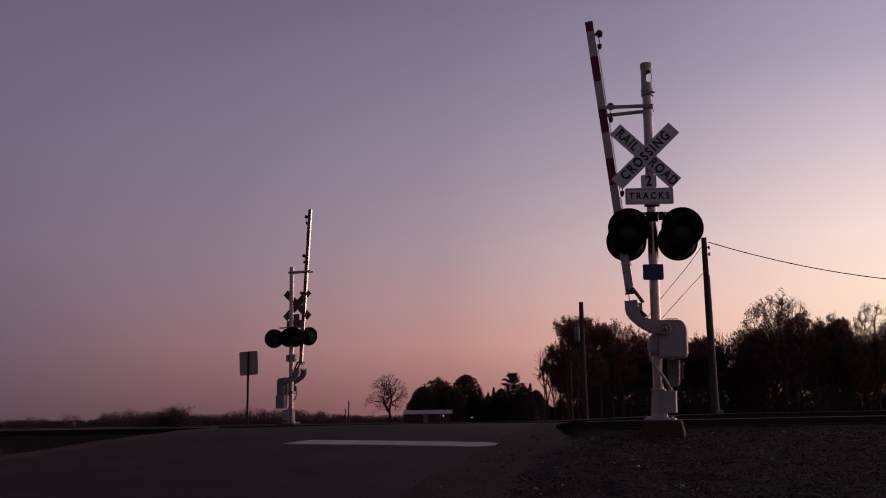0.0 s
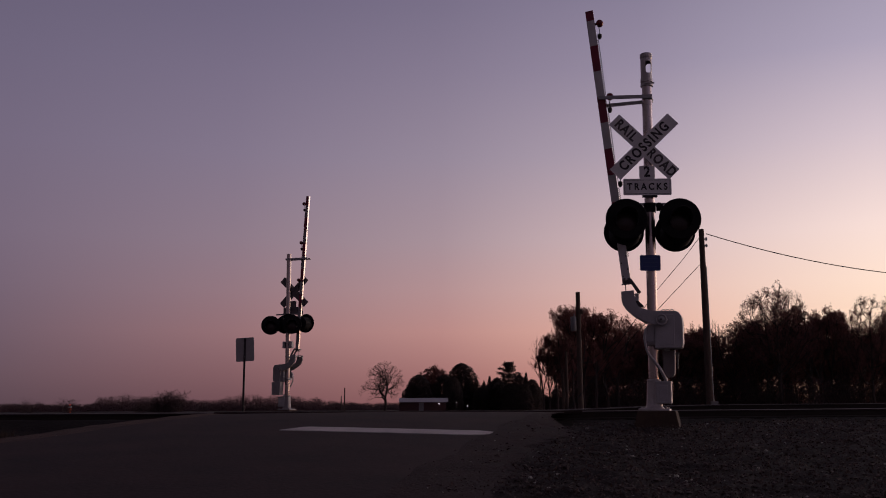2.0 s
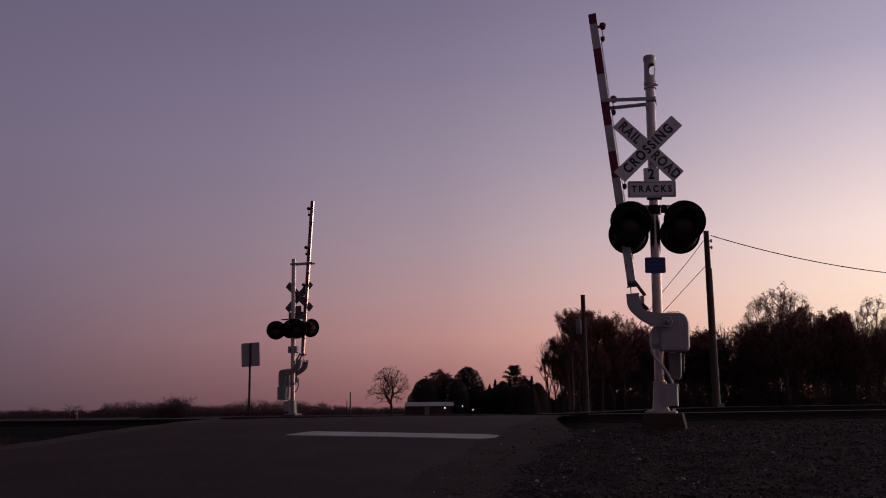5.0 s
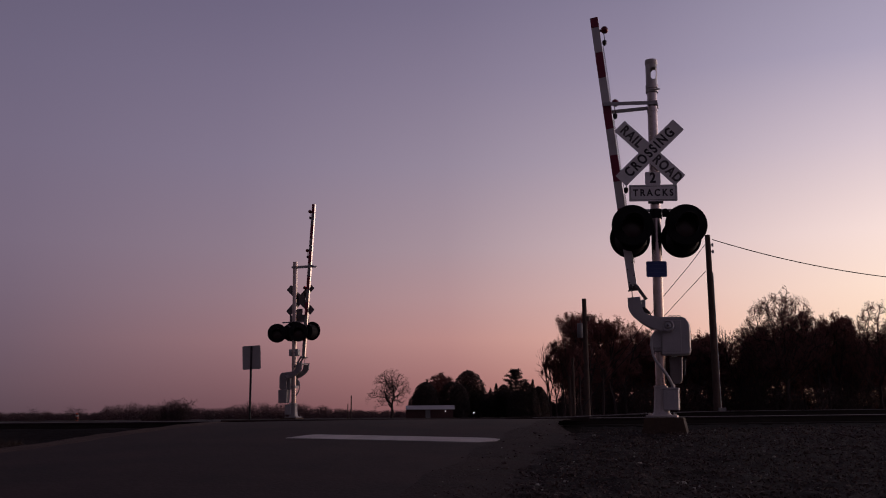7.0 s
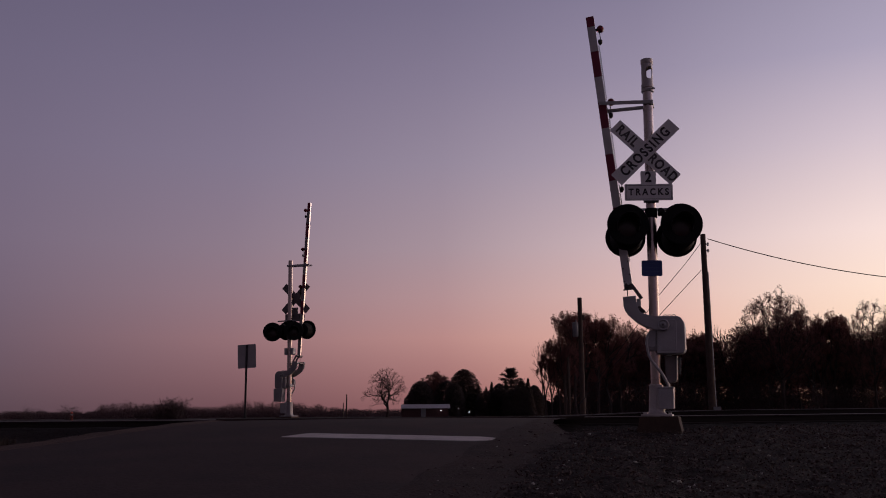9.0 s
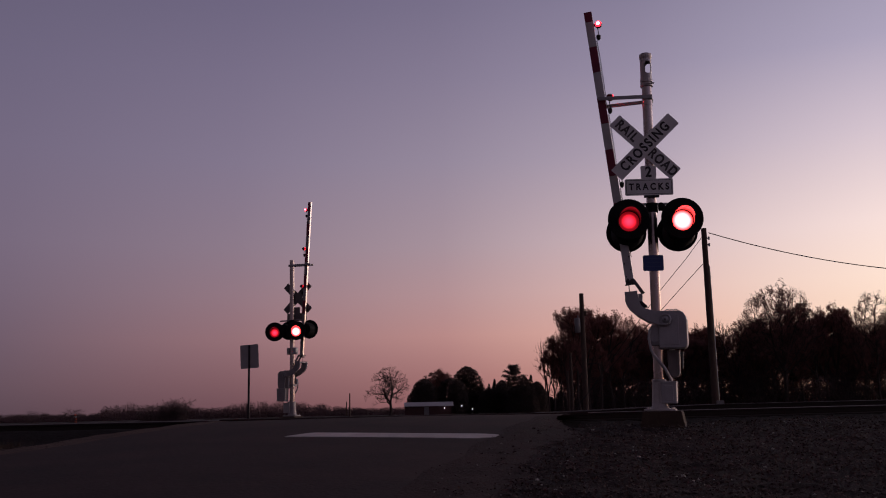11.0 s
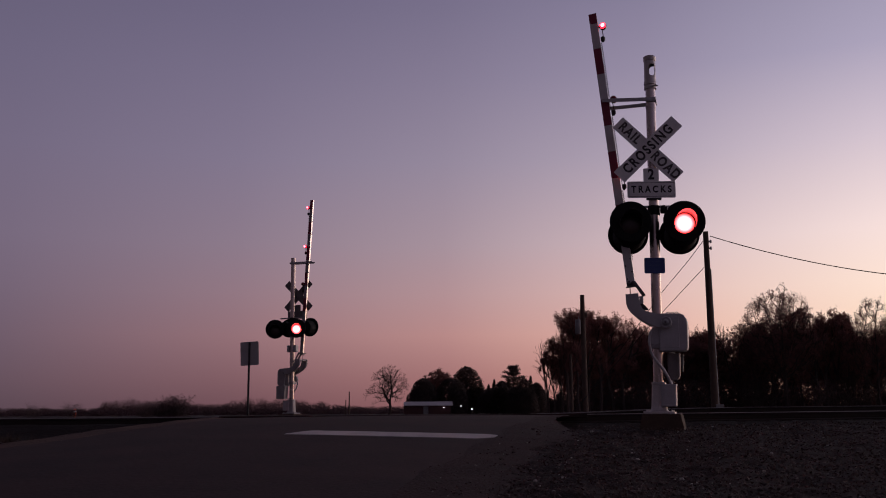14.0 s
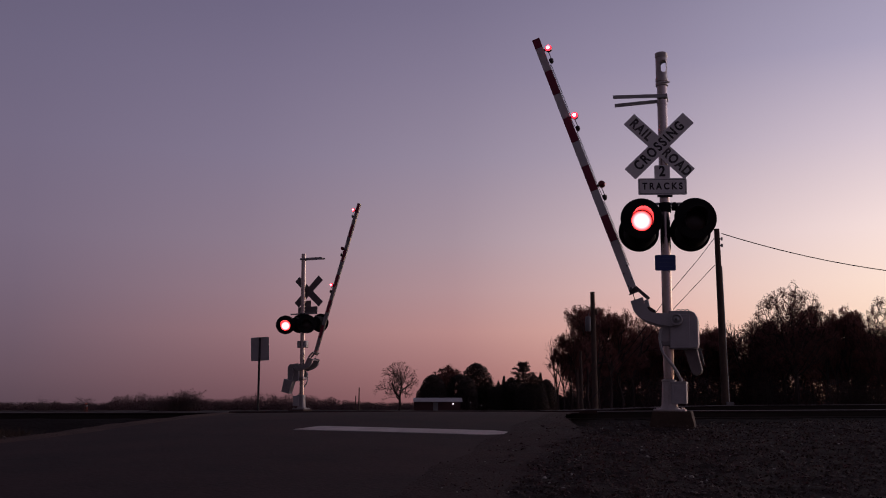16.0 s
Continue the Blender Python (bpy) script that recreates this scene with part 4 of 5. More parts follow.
# ---- signs, poles and wires ----
def sign_by_far_gate():
    root = tagged(new("road_sign"), "back of a rectangular road sign on a steel post", "road sign")
    root.matrix_basis = pose(-6.40, 31.18, 0.75, 0, 0, -7)
    bm = BM()
    add_box(bm, -0.03, 0.03, -0.02, -0.012, 0, 2.66)
    add_box(bm, -0.03, -0.022, -0.02, 0.02, 0, 2.66)
    add_box(bm, 0.022, 0.03, -0.02, 0.02, 0, 2.66)
    part("post", bm, DARK, root, "dark steel channel post")
    bm = BM()
    add_box(bm, -0.315, 0.315, -0.002, 0.002, -0.385, 0.385)
    es = [e for e in bm.edges if abs(e.verts[0].co.y - e.verts[1].co.y) > 0.001]
    bmesh.ops.bevel(bm, geom=es, offset=0.04, segments=3, affect="EDGES", profile=0.5)
    part("sign_panel", bm, SIGN_BACK, root, "bare aluminium back of a sign", pose(0.0, 0.026, 2.29, 0, -2.5, -4))
    bm = BM()
    for z in (2.05, 2.5):
        add_tube(bm, [(0, -0.024, z), (0, 0.03, z)], 0.012, 8)
    part("bolt", bm, GALV, root)


def utility_pole(x, y, base, top, r0, r1, label, lean=(0, 0)):
    root = tagged(new("utility_pole"), label, "utility pole", "poles beyond the tracks")
    root.matrix_basis = pose(x, y, base - 0.4)
    h = top - base + 0.4
    bm = BM()
    add_tube(bm, [(lean[0] * k / 8, lean[1] * k / 8, h * k / 8) for k in range(9)], [r0 + (r1 - r0) * k / 8 for k in range(9)], 12)
    part("pole_shaft", bm, WOOD_POLE, root, smooth=True)
    return root, h


def wire(name, pts, r, label):
    bm = BM()
    add_tube(bm, pts, r, 6)
    tagged(part(name, bm, WIRE, smooth=True), label, "wire", "overhead wires")


def poles_and_wires():
    p1, h1 = utility_pole(11.75, 42, 0.45, 9.02, 0.17, 0.12, "weathered wooden utility pole with wires and a meter box")
    bm = BM()
    add_box(bm, -0.13, 0.17, -0.30, -0.16, 0.62, 1.12, 0.01)
    part("meter_box", bm, TRANSFORMER, p1, "pale grey meter box", pose(0.12, 0, 0.2))
    bm = BM()
    add_tube(bm, [(0.165, -0.06, 0.9), (0.132, -0.05, h1 - 1.7)], 0.022, 8)
    part("conduit", bm, GALV, p1, smooth=True)
    bm = BM()
    for z in (h1 - 0.45, h1 - 0.75):
        add_tube(bm, [(0.1, -0.02, z), (0.24, -0.02, z)], 0.03, 8)
        add_tube(bm, [(0.2, -0.02, z - 0.07), (0.2, -0.02, z + 0.07)], 0.045, 10)
    part("insulator", bm, GALV, p1, smooth=True)
    p2, h2 = utility_pole(9.46, 65, 0.44, 8.98, 0.20, 0.15, "wooden utility pole with a grey transformer at the wood's edge")
    bm = BM()
    add_tube(bm, [(0, 0, -0.5), (0, 0, -0.46), (0, 0, 0.44), (0, 0, 0.5)], [0.17, 0.2, 0.2, 0.15], 16)
    add_tube(bm, [(0.05, 0, 0.48), (0.05, 0, 0.7)], [0.05, 0.03], 8)
    part("transformer", bm, TRANSFORMER, p2, "grey pole-mounted transformer can", pose(-0.36, -0.1, 6.75), True)
    bm = BM()
    add_box(bm, -0.12, 0.28, -0.12, 0.1, h2 - 1.55, h2 - 1.2)
    part("bracket", bm, WOOD_POLE, p2)
    utility_pole(11.31, 86, 0.44, 6.17, 0.14, 0.11, "thin wooden pole in front of the wood")
    utility_pole(10.97, 86, 0.44, 4.54, 0.13, 0.11, "short wooden pole in front of the wood")
    utility_pole(-25.0, 250, 0.44, 6.6, 0.2, 0.14, "far wooden pole in the field")
    utility_pole(-27.1, 262, 0.44, 4.6, 0.16, 0.12, "far wooden pole in the field")
    # a plain pole in place of the thin radio tower behind the farm trees
    utility_pole(26.0, 250, 0.44, 9.5, 0.2, 0.14, "far wooden pole standing in for a thin radio tower")
    pts = [(11.95 + s, 42, 8.82 - 0.328 * s + 0.01276 * s * s) for s in [25.7 * k / 40 for k in range(41)]]
    wire("overhead_wire", pts, 0.02, "dark sagging overhead wire from the pole")
    utility_pole(37.65, 42, 0.45, 9.02, 0.17, 0.12, "weathered wooden utility pole with an overhead wire")
    wire("guy_wire", [(11.62, 42, 8.6), (11.0, 42.4, 7.75), (9.95, 43.2, 6.45), (5.9, 46.5, 0.6)], 0.014, "dark taut guy wire from the pole to the ground")
    wire("guy_wire", [(11.6, 42, 7.4), (10.6, 42.6, 6.3), (9.9, 43.2, 5.5), (5.6, 46.8, 0.5)], 0.014, "dark taut guy wire from the pole to the ground")


sign_by_far_gate()
poles_and_wires()


# ---- trees ----
def tube_rows(V, F, p, q, r0, r1, n):
    d = (q - p).normalized()
    ref = Vector((0, 0, 1)) if abs(d.z) < 0.9 else Vector((1, 0, 0))
    a = d.cross(ref).normalized()
    b = d.cross(a)
    i0 = len(V)
    for c, r in ((p, r0), (q, r1)):
        for k in range(n):
            w = k * math.tau / n
            V.append(c + r * (math.cos(w) * a + math.sin(w) * b))
    for k in range(n):
        F.append((i0 + k, i0 + (k + 1) % n, i0 + n + (k + 1) % n, i0 + n + k))


def leaf_rows(V, F, c, size, rng):
    a = Vector((rng.gauss(0, 1), rng.gauss(0, 1), rng.gauss(0, 1))).normalized()
    b = a.orthogonal().normalized()
    i0 = len(V)
    V.extend((c + a * size, c + b * size * 0.5, c - a * size * 0.7, c - b * size * 0.55))
    F.append((i0, i0 + 1, i0 + 2, i0 + 3))


def broadleaf(seed, height, spread, levels, leaves, leaf_size, fork=0.28, twig=1.0, kids_of=3):
    """Meshes of a trunk with limbs and twigs, and of its leaves."""
    rng = random.Random(seed)
    V, F, LV, LF = [], [], [], []

    def grow(p, d, length, r, level):
        bend = Vector((rng.gauss(0, 0.2), rng.gauss(0, 0.2), rng.gauss(0.03, 0.1)))
        m = p + d * length * 0.5
        d2 = (d + bend).normalized()
        q = m + d2 * length * 0.5
        n = 7 if level == 0 else 5 if level < 3 else 3
        if level > 3:
            tube_rows(V, F, p, q, r, r * 0.6, n)
        else:
            tube_rows(V, F, p, m, r, r * 0.86, n)
            tube_rows(V, F, m, q, r * 0.86, r * 0.7, n)
        if leaves and level >= levels - 1:
            for _ in range(leaves if level >= levels else leaves // 2):
                c = q + Vector((rng.gauss(0, 1), rng.gauss(0, 1), rng.gauss(0, 1))) * max(0.12, length * 0.3)
                leaf_rows(LV, LF, c, leaf_size * rng.uniform(0.5, 1.5), rng)
        if level >= levels:
            return
        kids = kids_of if level else rng.choice((3, 4))
        base = rng.uniform(0, math.tau)
        side = d2.orthogonal().normalized()
        side2 = d2.cross(side)
        for k in range(kids):
            w = base + k * math.tau / kids + rng.gauss(0, 0.4)
            wide = spread * rng.uniform(0.5, 1.3) * (0.7 if k == 0 else 1)
            nd = (d2 + wide * (math.cos(w) * side + math.sin(w) * side2) + Vector((0, 0, 0.1))).normalized()
            grow(q - d2 * length * rng.uniform(0, 0.25) * (k > 0), nd, length * rng.uniform(0.6, 0.9) * 0.86, r * (0.58 if k else 0.7), level + 1)
        if level in (1, 2, 3):
            w = rng.uniform(0, math.tau)
            nd = (d2 * 0.5 + math.cos(w) * side + math.sin(w) * side2).normalized()
            grow(m, nd, length * 0.55, r * 0.4, min(levels, level + 2))

    grow(Vector((0, 0, -0.3)), Vector((rng.gauss(0, 0.04), rng.gauss(0, 0.04), 1)).normalized(), height * fork, height * 0.015 * twig, 0)
    k = height / max(v.z for v in V)
    high = [v for v in V if v.z > 0.5 * height / k]
    lean = sum(high, Vector()) / len(high)
    for L in (V, LV):
        for v in L:
            v.x, v.y = v.x - lean.x * v.z / lean.z, v.y - lean.y * v.z / lean.z
            v *= k
    return mesh_of("trunk", V, F, BARK), mesh_of("crown", LV, LF, LEAF) if LF else None


def domed_tree(seed, height, reach, leaves, leaf_size, crown=0.36, count=1000):
    """A forest tree whose limbs have grown towards points spread through a lumpy dome."""
    rng = np.random.RandomState(seed)
    aim = []
    while len(aim) < count:
        v = rng.normal(size=3)
        v /= np.linalg.norm(v)
        lump = 1 + 0.22 * noise.noise((v[0] * 1.6 + seed, v[1] * 1.6, v[2] * 1.6)) + 0.10 * noise.noise((v[0] * 4, v[1] * 4 + seed, v[2] * 4))
        p = v * lump * rng.uniform() ** 0.42
        if noise.noise((p[0] * 2.2, p[1] * 2.2 + seed, p[2] * 2.2)) > -0.22:
            aim.append((p[0] * reach, p[1] * reach, height * (0.97 - crown) + p[2] * height * crown))
    aim = np.array(aim)
    step = height * 0.026
    nodes = [np.array((0.0, 0.0, -0.3))]
    up = [0]
    while nodes[-1][2] < height * 0.26:
        nodes.append(nodes[-1] + np.array((rng.normal(0, 0.03), rng.normal(0, 0.03), step)))
        up.append(len(nodes) - 2)
    near = np.full(len(aim), 1e9)
    who = np.zeros(len(aim), int)
    fresh = 0
    for _ in range(140):
        for k in range(fresh, len(nodes)):
            d = np.linalg.norm(aim - nodes[k], axis=1)
            hit = d < near
            near[hit], who[hit] = d[hit], k
        fresh = len(nodes)
        live = near > step * 1.1
        aim, near, who = aim[live], near[live], who[live]
        if not len(aim):
            break
        for k in sorted(set(who.tolist())):
            pull = aim[who == k] - nodes[k]
            pull = (pull / np.linalg.norm(pull, axis=1)[:, None]).sum(0) + rng.normal(0, 0.25, 3) + np.array((0, 0, 0.1))
            nodes.append(nodes[k] + step * pull / np.linalg.norm(pull))
            up.append(k)
    load = np.zeros(len(nodes))
    for k in range(len(nodes) - 1, 0, -1):
        load[k] = load[k] or 1.0
        load[up[k]] += load[k]
    V, F, LV, LF = [], [], [], []
    load = load.tolist()
    pick = random.Random(seed)
    for k in range(1, len(nodes)):
        r0, r1 = (min(height * 0.0165, 0.021 * load[j] ** 0.36) for j in (up[k], k))
        tube_rows(V, F, Vector(nodes[up[k]]), Vector(nodes[k]), min(r0, r1 * 1.5), r1, 6 if r1 > 0.06 else 3)
        if load[k] < 4:
            # twigs, with leaves left in some clumps
            tip = Vector(nodes[k])
            for _ in range(2):
                q = tip + Vector((pick.gauss(0, 0.2), pick.gauss(0, 0.2), pick.gauss(0.08, 0.2)))
                tube_rows(V, F, tip, q, 0.015, 0.008, 3)
                if noise.noise((q.x * 0.9 + seed, q.y * 0.9, q.z * 0.9)) > -0.08:
                    for _ in range(leaves):
                        leaf_rows(LV, LF, q + Vector((pick.gauss(0, 0.11), pick.gauss(0, 0.11), pick.gauss(0, 0.11))), leaf_size * pick.uniform(0.5, 1.4), pick)
    return mesh_of("trunk", V, F, BARK), mesh_of("crown", LV, LF, LEAF) if LF else None


def evergreen(seed, height, width, kind):
    """A round evergreen, spruce or pine: trunk, limbs and many needle tufts."""
    rng = random.Random(seed)
    V, F, LV, LF = [], [], [], []
    tube_rows(V, F, Vector((0, 0, -0.3)), Vector((0, 0, height * 0.95)), height * 0.02, 0.03, 7)

    def reach_at(w):
        if kind == "spruce":
            return width * (1 - w) * 0.95 + 0.12
        return width * (0.93 + 0.07 * min(1, w * 4)) * max(0, 1 - max(0, (w - 0.3) / 0.7) ** 2.3) ** 0.5

    if kind == "pine":
        # separate whorls of level boughs with gaps of sky between
        for w, wide in ((0.2, 0.8), (0.3, 0.9), (0.4, 0.85), (0.48, 1.0), (0.56, 0.8), (0.63, 1.05), (0.70, 0.75), (0.765, 1.0), (0.83, 0.6), (0.885, 0.85), (0.935, 0.5), (0.97, 0.42)):
            for k in range(9):
                a = k * math.tau / 9 + rng.gauss(0, 0.3) + w * 40
                p = Vector((0, 0, (w - 0.03) * height))
                q = Vector((0, 0, (w + rng.gauss(0, 0.012)) * height)) + Vector((math.cos(a), math.sin(a), 0)) * width * wide * rng.uniform(0.55, 1.08)
                tube_rows(V, F, p, q, 0.06, 0.015, 3)
                for _ in range(60):
                    u = rng.uniform(0.1, 1.04)
                    c = p + (q - p) * u + Vector((rng.gauss(0, 0.24), rng.gauss(0, 0.24), rng.gauss(0.1, 0.17)))
                    leaf_rows(LV, LF, c, rng.uniform(0.1, 0.26), rng)
    else:
        for _ in range(70):
            w, a = rng.uniform(0.05, 0.93), rng.uniform(0, math.tau)
            p = Vector((0, 0, w * height))
            tube_rows(V, F, p, p + Vector((math.cos(a), math.sin(a), 0.25)) * reach_at(w) * 0.85, 0.05, 0.012, 3)
        count = 0
        while count < (13000 if kind == "round" else 4200):
            w, a = rng.uniform(0.0, 1.0), rng.uniform(0, math.tau)
            r = reach_at(w)
            if rng.random() > r / width + 0.1:
                continue
            lump = 1 + 0.16 * noise.noise((math.cos(a) * 1.3 + seed, math.sin(a) * 1.3, w * 4.5)) + 0.10 * noise.noise((math.cos(a) * 4, math.sin(a) * 4 + seed, w * 14))
            u = 1 - 0.75 * rng.random() ** 1.6
            c = Vector((math.cos(a) * r * u * lump, math.sin(a) * r * u * lump, w * height * (0.97 + 0.05 * lump)))
            leaf_rows(LV, LF, c + Vector((0, 0, rng.gauss(0, 0.1))), rng.uniform(0.10, 0.30), rng)
            count += 1
    return mesh_of("trunk", V, F, BARK), mesh_of("crown", LV, LF, NEEDLE)


def shrub(seed, height):
    rng = random.Random(seed)
    V, F, LV, LF = [], [], [], []
    for _ in range(26):
        a, lean = rng.uniform(0, math.tau), rng.uniform(0.05, 0.7)
        p = Vector((rng.gauss(0, 0.3), rng.gauss(0, 0.3), -0.1))
        for j in range(4):
            q = p + Vector((math.cos(a) * lean, math.sin(a) * lean, 1)).normalized() * height * rng.uniform(0.18, 0.3)
            tube_rows(V, F, p, q, 0.022 - 0.004 * j, 0.018 - 0.004 * j, 3)
            for _ in range(3):
                w = rng.uniform(0, math.tau)
                e = q + Vector((math.cos(w), math.sin(w), rng.uniform(0.2, 1.0))) * height * rng.uniform(0.08, 0.18)
                tube_rows(V, F, q, e, 0.009, 0.004, 3)
                for _ in range(3):
                    leaf_rows(LV, LF, e + Vector((rng.gauss(0, 0.05), rng.gauss(0, 0.05), rng.gauss(0, 0.05))), rng.uniform(0.03, 0.07), rng)
            p = q
            a += rng.gauss(0, 0.5)
    return mesh_of("stems", V, F, BARK), mesh_of("foliage", LV, LF, FARWOOD)


def plant(kind, meshes, x, y, z, s, turn, label, category, group, names=("trunk", "crown"), sx=1.0):
    root = tagged(new(kind), label, category, group)
    root.matrix_basis = pose(x, y, z, 0, 0, turn) @ Matrix.Diagonal((s * sx, s * sx, s, 1))
    for n, me in zip(names, meshes):
        if me:
            ob = new(n, me)
            ob.parent = root
    return root


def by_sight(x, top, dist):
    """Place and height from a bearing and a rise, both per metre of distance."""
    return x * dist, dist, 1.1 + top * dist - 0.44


def woods():
    rng = random.Random(5)
    oaks = [broadleaf(s, 12, 0.62, 5, 34, 0.066) for s in (11, 12, 13, 14)]
    bares = [broadleaf(s, 12, 0.5, 7, 0, 0.1, 0.24, 0.9, 2) for s in (21, 22, 23)]
    half = [domed_tree(s, 12, 4.2, 14, 0.07) for s in (83, 51, 65)]
    tall = domed_tree(7, 12, 3.8, 15, 0.072, 0.34, 1700)
    plain = [broadleaf(s, 12, 0.6, 4, 26, 0.2) for s in (15, 16, 17)]
    kinds = {"o": (oaks, "oak_tree", "oak with dry brown leaves at the wood's edge", "tree"),
             "b": (bares, "bare_tree", "leafless tree with fine twigs in the wood", "tree"),
             "p": (plain, "oak_tree", "oak with dry brown leaves deep in the wood", "tree"),
             "h": (half, "thin_leaved_tree", "tall tree with a few dry brown leaves", "tree")}
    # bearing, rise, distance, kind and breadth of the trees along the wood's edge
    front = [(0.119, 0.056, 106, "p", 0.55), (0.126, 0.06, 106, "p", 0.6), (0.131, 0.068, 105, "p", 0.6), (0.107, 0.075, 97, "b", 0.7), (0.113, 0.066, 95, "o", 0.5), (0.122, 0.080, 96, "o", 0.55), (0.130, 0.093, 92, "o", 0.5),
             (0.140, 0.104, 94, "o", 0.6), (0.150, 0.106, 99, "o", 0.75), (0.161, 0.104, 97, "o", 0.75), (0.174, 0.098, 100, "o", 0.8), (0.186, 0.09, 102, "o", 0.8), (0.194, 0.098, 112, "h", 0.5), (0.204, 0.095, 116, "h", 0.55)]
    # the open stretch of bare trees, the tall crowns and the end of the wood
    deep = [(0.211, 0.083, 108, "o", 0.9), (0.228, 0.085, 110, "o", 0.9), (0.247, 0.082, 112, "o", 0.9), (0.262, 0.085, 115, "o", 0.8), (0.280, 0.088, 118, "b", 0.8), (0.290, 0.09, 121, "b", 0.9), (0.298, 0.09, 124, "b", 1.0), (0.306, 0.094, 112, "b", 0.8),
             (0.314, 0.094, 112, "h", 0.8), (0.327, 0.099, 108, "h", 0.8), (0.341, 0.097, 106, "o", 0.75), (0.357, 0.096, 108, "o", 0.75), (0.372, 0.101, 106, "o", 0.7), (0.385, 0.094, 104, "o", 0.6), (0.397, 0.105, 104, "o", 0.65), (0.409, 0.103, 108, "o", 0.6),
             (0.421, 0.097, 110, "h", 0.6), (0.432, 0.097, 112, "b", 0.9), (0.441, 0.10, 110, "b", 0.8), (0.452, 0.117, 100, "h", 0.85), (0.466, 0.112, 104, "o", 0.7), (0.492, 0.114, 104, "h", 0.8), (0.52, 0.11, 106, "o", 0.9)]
    i = 0
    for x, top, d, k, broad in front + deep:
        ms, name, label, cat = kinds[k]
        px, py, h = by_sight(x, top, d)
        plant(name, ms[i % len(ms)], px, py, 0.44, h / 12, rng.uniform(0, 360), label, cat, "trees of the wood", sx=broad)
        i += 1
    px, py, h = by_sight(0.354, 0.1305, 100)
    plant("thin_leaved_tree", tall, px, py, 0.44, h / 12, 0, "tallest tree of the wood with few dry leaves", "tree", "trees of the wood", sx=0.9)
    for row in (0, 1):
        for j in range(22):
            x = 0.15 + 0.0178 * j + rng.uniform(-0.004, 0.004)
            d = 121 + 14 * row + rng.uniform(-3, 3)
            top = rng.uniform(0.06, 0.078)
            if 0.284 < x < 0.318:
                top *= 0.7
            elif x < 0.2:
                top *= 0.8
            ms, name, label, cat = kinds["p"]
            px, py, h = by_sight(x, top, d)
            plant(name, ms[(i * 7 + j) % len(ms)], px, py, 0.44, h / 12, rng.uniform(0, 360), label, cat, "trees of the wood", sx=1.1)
    V, F = [], []
    for _ in range(34000):
        x, d = rng.uniform(0.134, 0.56), rng.uniform(112, 150)
        z = rng.uniform(0, 1) ** 1.3 * 8.5
        gap = noise.noise((x * 130, z * 0.3, 0)) + 0.6 * noise.noise((x * 520, z * 0.35, 4))
        if gap > 0.68 and 0.6 < z < 6.0 and rng.random() < 0.75:
            continue
        if 0.286 < x < 0.314 and rng.random() < 0.45 * smooth(0.3, 1.8, z):
            continue
        c = Vector((x * d, d, 0.44 + z))
        if rng.random() < 0.25:
            tube_rows(V, F, c, c + Vector((rng.gauss(0, 0.25), rng.gauss(0, 0.2), rng.uniform(0.6, 1.8))), 0.03, 0.012, 3)
        else:
            leaf_rows(V, F, c, rng.uniform(0.12, 0.4), rng)
    tagged(new("woodland_thicket", mesh_of("woodland_thicket", V, F, LEAF)), "dark tangle of brush and dry leaves under the trees", "thicket", kind="stuff")
    brush = [shrub(s, 2.6) for s in (41, 42, 43)]
    for j in range(60):
        x = 0.128 + 0.0066 * j
        d = 98 + rng.uniform(0, 26)
        plant("undergrowth_shrub", brush[j % 3], x * d, d, 0.44, rng.uniform(0.8, 1.7), rng.uniform(0, 360), "dark leafless brush below the trees", "shrub", "undergrowth of the wood", ("brush", "foliage"), 1.3)
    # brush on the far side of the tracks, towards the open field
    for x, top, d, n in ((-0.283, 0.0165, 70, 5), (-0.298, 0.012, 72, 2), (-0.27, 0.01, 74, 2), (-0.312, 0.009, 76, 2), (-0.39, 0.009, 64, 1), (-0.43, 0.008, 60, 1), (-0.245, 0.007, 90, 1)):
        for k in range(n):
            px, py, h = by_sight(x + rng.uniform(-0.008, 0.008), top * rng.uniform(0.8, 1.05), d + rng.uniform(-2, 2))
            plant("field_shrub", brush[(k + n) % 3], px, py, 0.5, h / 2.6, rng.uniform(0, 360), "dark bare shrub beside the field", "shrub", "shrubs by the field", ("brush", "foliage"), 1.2)


